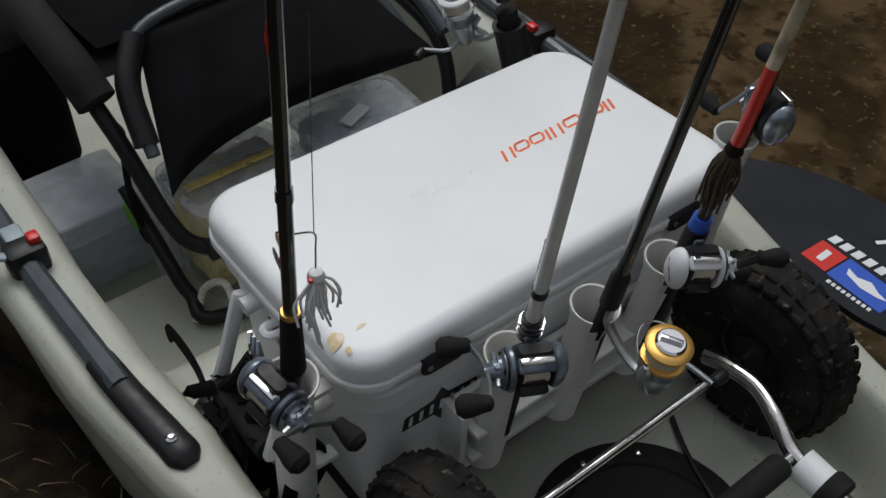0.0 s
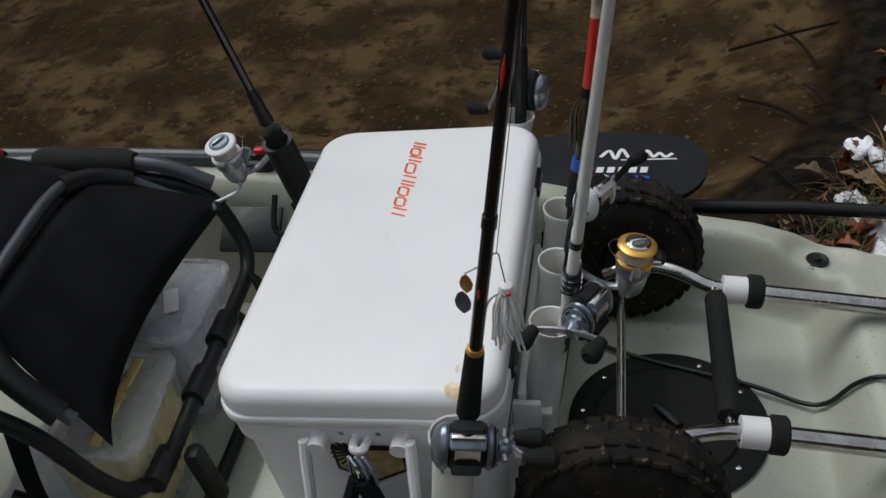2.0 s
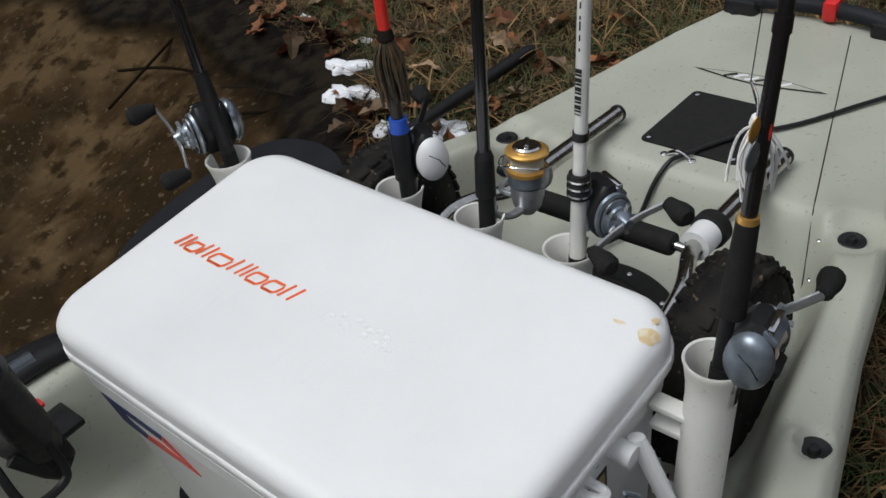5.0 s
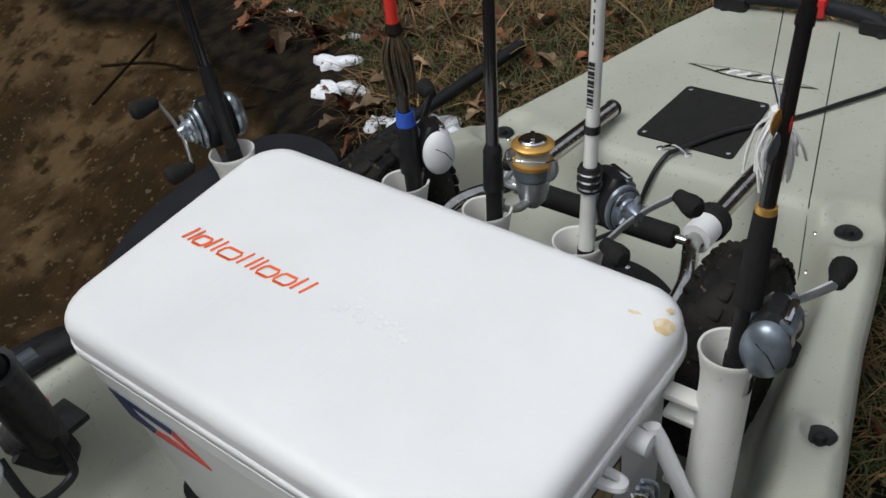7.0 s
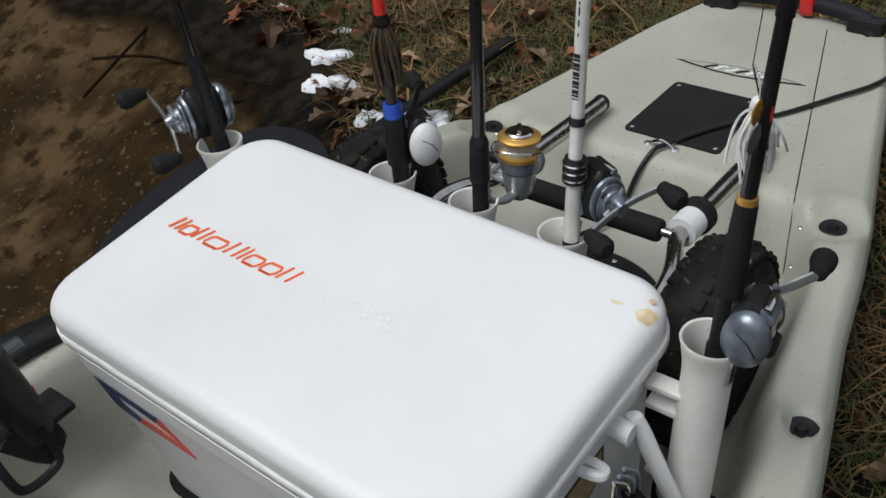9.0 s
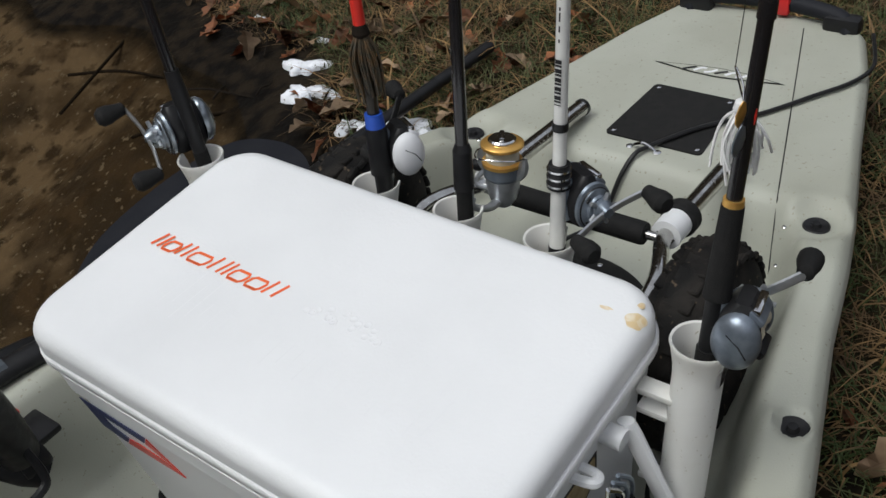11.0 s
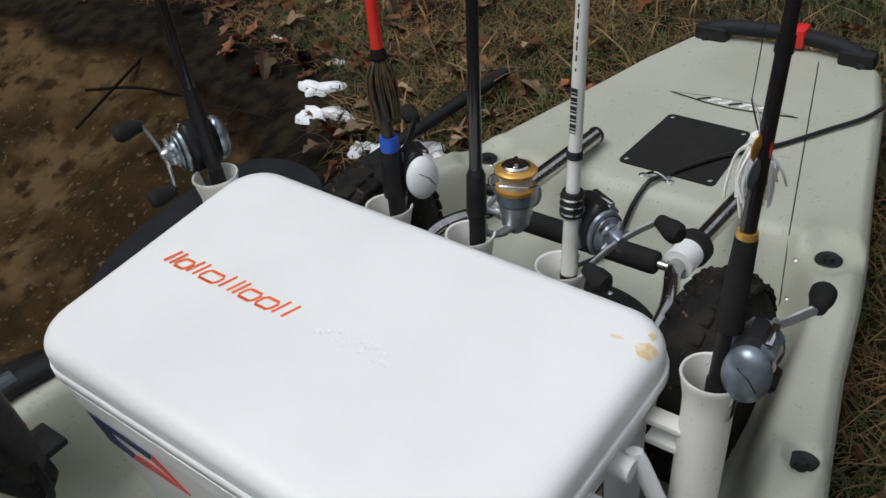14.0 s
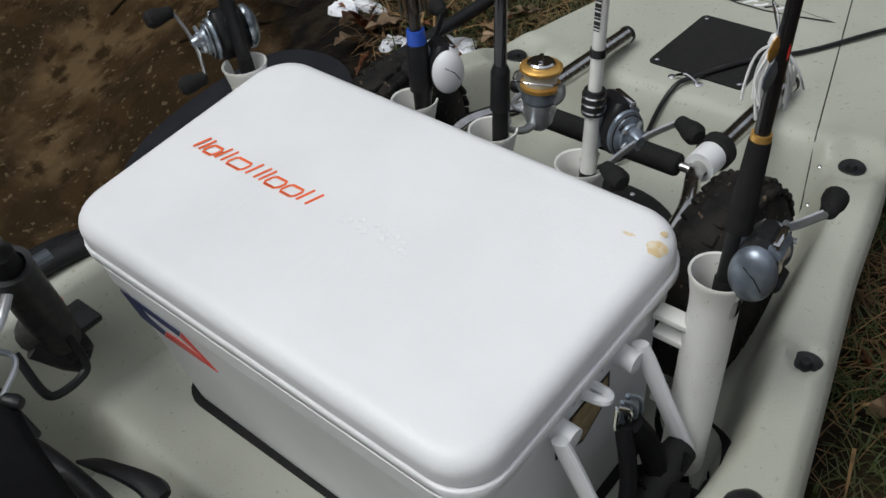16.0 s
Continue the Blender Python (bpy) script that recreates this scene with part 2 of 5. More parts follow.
def smooth(a, b, x):
    t = min(1.0, max(0.0, (x - a) / (b - a)))
    return t * t * (3 - 2 * t)


def interp(x, table):
    return float(np.interp(x, [a for a, _ in table], [b for _, b in table]))


def frame_on(p, normal, along):
    """A pose at p whose z is the normal and whose x runs along."""
    z = Vector(normal).normalized()
    x = Vector(along)
    x = (x - z * x.dot(z)).normalized()
    y = z.cross(x)
    m = Matrix((x, y, z)).transposed().to_4x4()
    m.translation = p
    return m


def screw(parent, p, normal=(0, 0, 1), r=0.0045):
    return part("screw", lathe([(r, 0), (r, 0.0012), (r * 0.7, 0.0026), (0, 0.003)], 12), CHROME, parent, matrix=frame_on(p, normal, (0.3, 1, 0.2)))


# ---- plan of the hull ----
HALF = [(-2.95, 0.03), (-2.8, 0.13), (-2.5, 0.26), (-2.2, 0.34), (-1.6, 0.49), (-0.9, 0.56), (-0.4, 0.572), (-0.15, 0.558), (0.05, 0.528), (0.24, 0.482), (0.31, 0.465), (0.46, 0.428), (0.61, 0.400), (0.75, 0.368), (0.97, 0.308), (1.2, 0.25), (1.33, 0.205), (1.355, 0.17)]
STERN, BOW = 1.355, -2.95


def half(y):
    return interp(y, HALF)


# ---- ground, water, bank ----
SHORE = [(-6, 1.6), (-2.2, 1.24), (-1.5, 1.04), (-0.9, 0.86), (0.0, 0.42), (0.45, 0.0), (0.62, -0.7), (1.5, -1.2), (6, -2.0)]


def inland(x, y):
    """How far y lies behind the water's edge."""
    return y - interp(x, SHORE) - 0.10 * math.sin(3.1 * x + 0.4) - 0.05 * math.sin(9.0 * x)


def ground_z(x, y):
    d = inland(x, y)
    z = -0.40 + 0.27 * smooth(-1.0, 0.12, d) + 0.05 * smooth(0.1, 0.9, d) + 0.03 * max(0.0, min(d, 30) - 0.9)
    return z + 0.014 * noise.noise((x * 3, y * 3, 0)) + 0.010 * noise.noise((x * 9, y * 9, 4)) * smooth(-0.2, 0.2, d)


def build_ground():
    bm = bmesh.new()
    def axis(lo, hi, step):
        a = [-400, -120, -40, -15, -8, -5]
        return [v for v in a if v < lo] + list(np.arange(lo, hi + 1e-6, step)) + [-v for v in reversed(a) if -v > hi]
    xs, ys = axis(-3.4, 2.2, 0.045), axis(-2.0, 3.6, 0.045)
    g = [[bm.verts.new((x, y, ground_z(x, y))) for x in xs] for y in ys]
    for a, b in zip(g, g[1:]):
        for k in range(len(xs) - 1):
            bm.faces.new((a[k], a[k + 1], b[k + 1], b[k]))
    m = bpy.data.materials.new("soil")
    m.use_nodes = True
    n, l = m.node_tree.nodes, m.node_tree.links
    b = n["Principled BSDF"]
    b.inputs["Roughness"].default_value, b.inputs["Specular IOR Level"].default_value = 0.9, 0.08
    co = n.new("ShaderNodeTexCoord").outputs["Object"]
    def tex(s, d=5):
        t = n.new("ShaderNodeTexNoise")
        t.inputs["Scale"].default_value, t.inputs["Detail"].default_value = s, d
        l.new(co, t.inputs["Vector"])
        return t.outputs[0]
    def mix(f, lo, hi, a, c):
        r = n.new("ShaderNodeMapRange")
        r.inputs["From Min"].default_value, r.inputs["From Max"].default_value = lo, hi
        l.new(f, r.inputs["Value"])
        x = n.new("ShaderNodeMix")
        x.data_type = "RGBA"
        l.new(r.outputs[0], x.inputs["Factor"])
        for sock, v in ((x.inputs["A"], a), (x.inputs["B"], c)):
            if isinstance(v, tuple):
                sock.default_value = (*v, 1)
            else:
                l.new(v, sock)
        return x.outputs["Result"]
    sand = mix(tex(2.6), 0.44, 0.58, (0.030, 0.0215, 0.0135), (0.115, 0.085, 0.054))
    sand = mix(tex(7), 0.48, 0.62, sand, (0.045, 0.030, 0.0165))
    sand = mix(tex(16, 6), 0.53, 0.64, sand, (0.028, 0.019, 0.011))
    sand = mix(tex(48, 3), 0.62, 0.68, sand, (0.12, 0.098, 0.070))
    earth = mix(tex(12), 0.4, 0.62, (0.010, 0.008, 0.0055), (0.036, 0.026, 0.014))
    earth = mix(tex(3.5), 0.46, 0.64, earth, (0.030, 0.025, 0.013))
    mud = mix(tex(18), 0.42, 0.6, (0.005, 0.0042, 0.0034), (0.017, 0.0125, 0.008))
    z = n.new("ShaderNodeSeparateXYZ")
    l.new(co, z.inputs[0])
    land = mix(z.outputs["Z"], -0.132, -0.108, mud, earth)
    l.new(mix(z.outputs["Z"], -0.190, -0.172, sand, land), b.inputs["Base Color"])
    bp = n.new("ShaderNodeBump")
    bp.inputs["Strength"].default_value, bp.inputs["Distance"].default_value = 0.6, 0.02
    l.new(tex(25), bp.inputs["Height"])
    l.new(bp.outputs[0], b.inputs["Normal"])
    tagged(part("ground", bm, m, sharp=80), "sandy lake bed rising to a muddy grassy bank", "ground", kind="structure")


def build_water():
    bm = bmesh.new()
    ys = list(np.linspace(-2.94, 0.85, 48))
    inner = [(half(y) * 0.93, y) for y in ys] + [(-half(y) * 0.93, y) for y in reversed(ys)]
    rings = []
    for f, c in ((1.0, 0.0), (1.6, 0.0), (4.0, 0.0), (15.0, 0.0), (300.0, 0.0)):
        rings.append([bm.verts.new((x * f, (y + 0.67) * f - 0.67, WATER_Z)) for x, y in inner])
    for a, b in zip(rings, rings[1:]):
        for k in range(len(a)):
            q = (k + 1) % len(a)
            bm.faces.new((a[k], a[q], b[q], b[k]))
    m = bpy.data.materials.new("lake_water")
    m.use_nodes = True
    n, l = m.node_tree.nodes, m.node_tree.links
    n.remove(n["Principled BSDF"])
    tr, gl, fr, mx = (n.new("ShaderNode" + k) for k in ("BsdfTransparent", "BsdfGlossy", "Fresnel", "MixShader"))
    tr.inputs[0].default_value = (0.92, 0.87, 0.77, 1)
    gl.inputs["Roughness"].default_value = 0.10
    fr.inputs["IOR"].default_value = 1.33
    co = n.new("ShaderNodeTexCoord").outputs["Object"]
    mp = n.new("ShaderNodeMapping")
    mp.inputs["Scale"].default_value, mp.inputs["Rotation"].default_value = (1.0, 2.4, 1.0), (0, 0, radians(25))
    l.new(co, mp.inputs[0])
    no = n.new("ShaderNodeTexNoise")
    no.inputs["Scale"].default_value, no.inputs["Detail"].default_value, no.inputs["Distortion"].default_value = 2.4, 2.0, 0.8
    l.new(mp.outputs[0], no.inputs["Vector"])
    bp = n.new("ShaderNodeBump")
    bp.inputs["Strength"].default_value, bp.inputs["Distance"].default_value = 0.26, 0.04
    l.new(no.outputs[0], bp.inputs["Height"])
    l.new(bp.outputs[0], gl.inputs["Normal"])
    l.new(bp.outputs[0], fr.inputs["Normal"])
    l.new(fr.outputs[0], mx.inputs[0])
    l.new(tr.outputs[0], mx.inputs[1])
    l.new(gl.outputs[0], mx.inputs[2])
    l.new(mx.outputs[0], n["Material Output"].inputs[0])
    water = part("water", bm, m)
    if water.data.polygons[0].normal.z < 0:
        water.data.flip_normals()
    tagged(water, "shallow brown lake water with slight ripples", "water", kind="structure")


def build_woods():
    """Dark woods all round, unseen; added to dim water reflections and side skylight."""
    bm = bmesh.new()
    rnd = random.Random(8)
    n = 220
    rings = [[], [], [], []]
    for k in range(n):
        a = 2 * math.pi * k / n
        r = 24 + 3 * noise.noise((3 * math.cos(a), 3 * math.sin(a), 1))
        top = 24 + 5 * noise.noise((5 * math.cos(a), 5 * math.sin(a), 3)) + rnd.uniform(-1.8, 1.8)
        # lowered on this bearing so more skylight reaches the cooler's sides
        if abs((math.degrees(a) - 20 + 180) % 360 - 180) < 75:
            top *= 0.45
        for ring, f, z in zip(rings, (1.0, 0.99, 1.0, 1.03), (-0.5, 0.45 * top, 0.85 * top, top)):
            q = r * f * (1 + rnd.uniform(-0.01, 0.01))
            ring.append(bm.verts.new((q * math.cos(a), q * math.sin(a), z)))
    for a, b in zip(rings, rings[1:]):
        for k in range(n):
            j = (k + 1) % n
            bm.faces.new((a[k], a[j], b[j], b[k]))
    # one bearing takes a paler colour, a painted brightness for the water to reflect
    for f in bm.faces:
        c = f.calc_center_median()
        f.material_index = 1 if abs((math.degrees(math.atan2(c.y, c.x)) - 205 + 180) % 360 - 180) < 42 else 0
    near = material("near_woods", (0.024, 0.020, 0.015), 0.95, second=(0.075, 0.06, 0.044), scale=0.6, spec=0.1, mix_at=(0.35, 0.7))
    paled_side = material("woods_paled_for_reflection", (0.15, 0.105, 0.065), 0.95, second=(0.30, 0.23, 0.155), scale=0.25, spec=0.1, mix_at=(0.4, 0.6))
    tagged(part("backdrop", bm, [near, paled_side], sharp=80), "unseen bare dark woods, one sector paled to brighten water reflections", "woods", kind="structure")


WATER_Z = -0.165
build_ground()
build_water()
build_woods()

# ---- kayak ----
def deck_z(x, y):
    """Height of the kayak's upper side."""
    w = half(y)
    ax = abs(x)
    rim = interp(y, [(-2.95, 0.26), (-2.2, 0.22), (-0.5, 0.185), (0.0, 0.17), (0.3, 0.155), (0.6, 0.145), (0.70, 0.128), (0.80, 0.112), (1.33, 0.105)])
    band = interp(y, [(-0.5, 0.115), (0.0, 0.10), (0.12, 0.07), (0.3, 0.068), (0.55, 0.05), (0.7, 0.08), (1.33, 0.1)])
    floor = 0.0
    # cockpit in front of the step
    floor -= 0.10 * smooth(-0.25, -0.31, y) + 0.12 * smooth(-0.55, -0.61, y)
    # stern platform behind the slope
    plat = 0.112 - 0.006 * smooth(0.8, 1.33, y)
    s = smooth(0.672, 0.756, y)
    floor = floor * (1 - s) + plat * s
    # wall from the rim down to the floor
    k = smooth(w - band - 0.055, w - band, ax)
    z = floor * (1 - k) + rim * k
    # low strakes along the sides of the well
    z += 0.006 * smooth(0.02, 0.0, abs(ax - 0.25)) * smooth(-0.2, -0.1, y) * smooth(0.62, 0.5, y)
    # step in the gunwale
    z += 0.016 * smooth(w - band - 0.01, w - band + 0.01, ax) * smooth(0.30, 0.27, y) * smooth(-0.9, -0.8, y)
    # rounded outer edge
    e = max(0.0, (ax - (w - 0.02)) / 0.02)
    z -= 0.016 * e * e
    # scupper recesses
    for hx, hy, hr in HOLES:
        d = math.hypot(ax - hx, (y - hy) * 0.8)
        z -= 0.022 * smooth(hr * 2.0, hr * 1.1, d)
    return z


HOLES = [(0.324, 0.708, 0.030), (0.445, 0.272, 0.012)]


def build_kayak():
    kayak = thing("kayak", "olive-tan moulded plastic fishing kayak pulled up at the bank", "kayak")
    bm = bmesh.new()
    ys = list(np.arange(BOW, -0.6, 0.05)) + list(np.arange(-0.6, STERN, 0.0125)) + [STERN]
    n = 84
    us = [math.sin(math.pi / 2 * (-1 + 2 * k / n)) for k in range(n + 1)]
    rows = [[bm.verts.new((u * half(y), y, deck_z(u * half(y), y))) for u in us] for y in ys]
    for a, b in zip(rows, rows[1:]):
        for k in range(n):
            bm.faces.new((a[k], a[k + 1], b[k + 1], b[k]))
    loop = [r[-1] for r in rows] + rows[-1][-2:0:-1] + [r[0] for r in reversed(rows)] + rows[0][1:-1]
    prev = loop
    for dz, sc in ((-0.018, 1.012), (-0.05, 1.0), (None, 0.965), (None, 0.80)):
        ring = [bm.verts.new((v.co.x * sc, v.co.y * (1 + (sc - 1) * 0.3), v.co.z + dz if dz else (-0.08 if sc > 0.9 else interp(v.co.y, [(-0.7, -0.33), (-0.2, -0.22), (0.9, -0.16)])))) for v in loop]
        for k in range(len(loop)):
            j = (k + 1) % len(loop)
            bm.faces.new((prev[k], prev[j], ring[j], ring[k]))
        prev = ring
    bm.faces.new(prev)
    hull = part("hull", bm, HULL, kayak, sharp=60)
    # dark scupper openings with plugs
    for hx, hy, hr in HOLES:
        for s in (-1, 1):
            part("scupper_plug", lathe([(0.0, -0.006), (0.020, -0.006), (0.021, 0.002), (0.019, 0.004), (0.008, 0.001), (0.006, 0.008), (0, 0.009)], 20), BLACK, kayak, matrix=pose(s * hx, hy, deck_z(hx, hy) + 0.001))
    # round hatch
    hatch = part("round_hatch", lathe([(0.165, -0.004), (0.168, 0.006), (0.160, 0.011), (0.128, 0.012), (0.124, 0.008), (0.12, 0.013), (0.06, 0.016), (0, 0.017)], 48), MATTE, kayak, "round black deck hatch with a screwed rim", matrix=pose(0.0, 0.43, 0.0))
    for k in range(10):
        a = radians(36 * k + 12)
        part("screw", lathe([(0.0045, 0), (0.0045, 0.001), (0, 0.0026)], 10), CHROME, hatch, matrix=pose(0.145 * math.cos(a), 0.145 * math.sin(a), 0.0115))
    part("hatch_knob", rbox(0.06, 0.018, 0.016, 0.005, m=pose(0, 0, 0.018)), BLACK, hatch, matrix=pose(0, 0, 0.004, 0, 0, 40))
    # rectangular mat on the stern
    mat = part("deck_plate", slab([(x * (1 - 0.7 * y), y) for x, y in rrect(0.0875, 0.094, 0.010)], 0.004), MATTE, kayak, "square black plate screwed to the deck", matrix=pose(-0.002, 0.896, 0.1115, 0, 0, 0))
    for sx in (-1, 1):
        for sy in (-1, 1):
            part("screw", lathe([(0.005, 0), (0.005, 0.001), (0, 0.003)], 10), CHROME, mat, matrix=pose(sx * (0.076 - 0.005 * sy), sy * 0.082, 0.004))
    cleat = part("pad_eye", sweep(spline([(-0.022, 0, 0.003), (-0.012, 0, 0.010), (0, 0, 0.014), (0.012, 0, 0.010), (0.022, 0, 0.003)], 4), 0.0035, 8), CHROME, kayak, "small stainless pad eye", matrix=pose(-0.007, 0.782, 0.111, 0, 0, 0))
    for s in (-1, 1):
        part("screw", lathe([(0.0075, 0), (0.0075, 0.002), (0.004, 0.004), (0, 0.004)], 12), CHROME, cleat, matrix=pose(s * 0.026, 0, 0.001))
    # maker's badge on the stern as a plain lens shape
    badge = part("stern_badge", slab([(-0.13, 0.004), (-0.05, 0.014), (0.0, 0.017), (0.05, 0.013), (0.13, -0.004), (0.05, -0.014), (0.0, -0.017), (-0.05, -0.013)], 0.0006), BLACK, kayak, "long pointed dark badge", matrix=pose(0.003, 1.077, 0.1105, 0, 0, 3))
    part("badge_fill", slab([(-0.115, 0.0035), (-0.05, 0.0115), (0.0, 0.0145), (0.05, 0.0105), (0.115, -0.0035), (0.05, -0.0115), (0.0, -0.0145), (-0.05, -0.0105)], 0.0006), HULL, badge, matrix=pose(0, 0, 0.0005))
    for k in range(6):
        part("badge_stroke", sweep(spline([(-0.055 + 0.021 * k - 0.012, -0.008, 0), (-0.055 + 0.021 * k, 0.001 + 0.005 * math.sin(k * 2.1), 0), (-0.055 + 0.021 * k + 0.010, 0.007, 0)], 5), 0.0034, 6, flat=0.25), STICKW if k % 3 else BLACK, badge, matrix=pose(0, 0, 0.0018))
    # moulding seam and a line of screws
    part("seam", sweep([(0.270 - 0.183 * k / 24, 0.668 + 0.64 * k / 24, deck_z(0.270 - 0.183 * k / 24, 0.668 + 0.64 * k / 24) + 0.0006) for k in range(25)], 0.0011, 6), BLACK, kayak)
    for x, y in ((-0.302, 0.694), (-0.284, 0.668), (0.276, 0.707), (0.284, 0.660)):
        screw(kayak, (x, y, deck_z(x, y)))
    # stern carrying handle
    hm = part("stern_handle", sweep(spline([(-0.17, 1.325, 0.10), (-0.14, 1.34, 0.128), (0, 1.355, 0.133), (0.14, 1.34, 0.128), (0.17, 1.325, 0.10)], 6), 0.017, 12), BLADE, kayak, "black bar handle across the stern")
    for s in (-1, 1):
        part("handle_foot", rbox(0.075, 0.04, 0.04, 0.012, m=pose(s * 0.155, 1.335, 0.115)), BLACK, hm)
    part("handle_clip", rbox(0.03, 0.044, 0.044, 0.008, m=pose(0.030, 1.353, 0.134)), REDP, hm, "red clip")
    # side rails
    for s, y1 in ((1, 0.02), (-1, -0.06)):
        rail = part("side_rail", sweep([(s * 0.505, y1 - 0.12, 0.205), (s * 0.518, -0.35, 0.210), (s * 0.523, -0.75, 0.220), (s * 0.50, -1.2, 0.235)], 0.0185, 12), RAIL, kayak, "grey twelve-sided accessory rail on the gunwale", sharp=20)
        part("rail_end", sweep(spline([(s * 0.484, y1 + 0.03, 0.186), (s * 0.488, y1 - 0.01, 0.19), (s * 0.503, y1 - 0.11, 0.203), (s * 0.509, y1 - 0.18, 0.206)], 4), [0.012, 0.02, 0.024, 0.0245, 0.0235, 0.0235, 0.023, 0.0225, 0.022, 0.022, 0.022, 0.0215, 0.021][:13], 14, flat=0.7), BLACK, rail)
        part("rail_bolt", lathe([(0.008, 0), (0.008, 0.002), (0.005, 0.004), (0, 0.002)], 14), CHROME, rail, matrix=pose(s * 0.489, y1 - 0.007, 0.2055))
        for yy in (-0.42, -0.95):
            part("rail_post", sweep([(s * 0.512, yy, 0.13), (s * 0.515, yy, 0.21)], 0.022, 12), BLACK, rail)
        part("rail_clamp", rbox(0.06, 0.05, 0.055, 0.012, m=pose(s * 0.515, -0.40, 0.215)), BLACK, rail)
        part("clamp_lever", rbox(0.018, 0.022, 0.014, 0.004, m=pose(s * 0.497, -0.40, 0.246)), REDP, rail, "red clamp lever")
    return kayak


build_kayak()


# ---- cooler ----
def strokes(name, parent, mat, rows, m, r=0.003):
    """A painted mark made of plain strokes."""
    for a in rows:
        part(name, sweep([(x, y, 0) for x, y in a], r, 6, flat=0.12), mat, parent, matrix=m)


LX, LY, LR = 0.3365, 0.199, 0.023


def lid_z(x, y):
    """Height of the lid's upper side."""
    dx, dy = LX - 0.056 - abs(x), LY - 0.056 - abs(y)
    d = min(LX - abs(x), LY - abs(y)) if dx > 0 or dy > 0 else 0.056 - math.hypot(dx, dy)
    q = max(0.0, 1 - d / LR)
    return 0.375 + 0.023 * math.sqrt(max(0.0, 1 - q * q)) + 0.001 * smooth(LR, 0.15, d)


def decal(outline, x, y, rz, mat, parent, label):
    """A flat film that follows the lid."""
    bm = bmesh.new()
    c, q = math.cos(radians(rz)), math.sin(radians(rz))
    rings = []
    for f in (1.0, 0.75, 0.5, 0.25):
        rings.append([bm.verts.new((x + (a * c - b * q) * f, y + (a * q + b * c) * f, lid_z(x + (a * c - b * q) * f, y + (a * q + b * c) * f) + 0.0008)) for a, b in outline])
    for a, b in zip(rings, rings[1:]):
        for k in range(len(a)):
            j = (k + 1) % len(a)
            bm.faces.new((a[k], a[j], b[j], b[k]))
    bm.faces.new(rings[-1])
    return part("stain", bm, mat, parent, label, sharp=80)


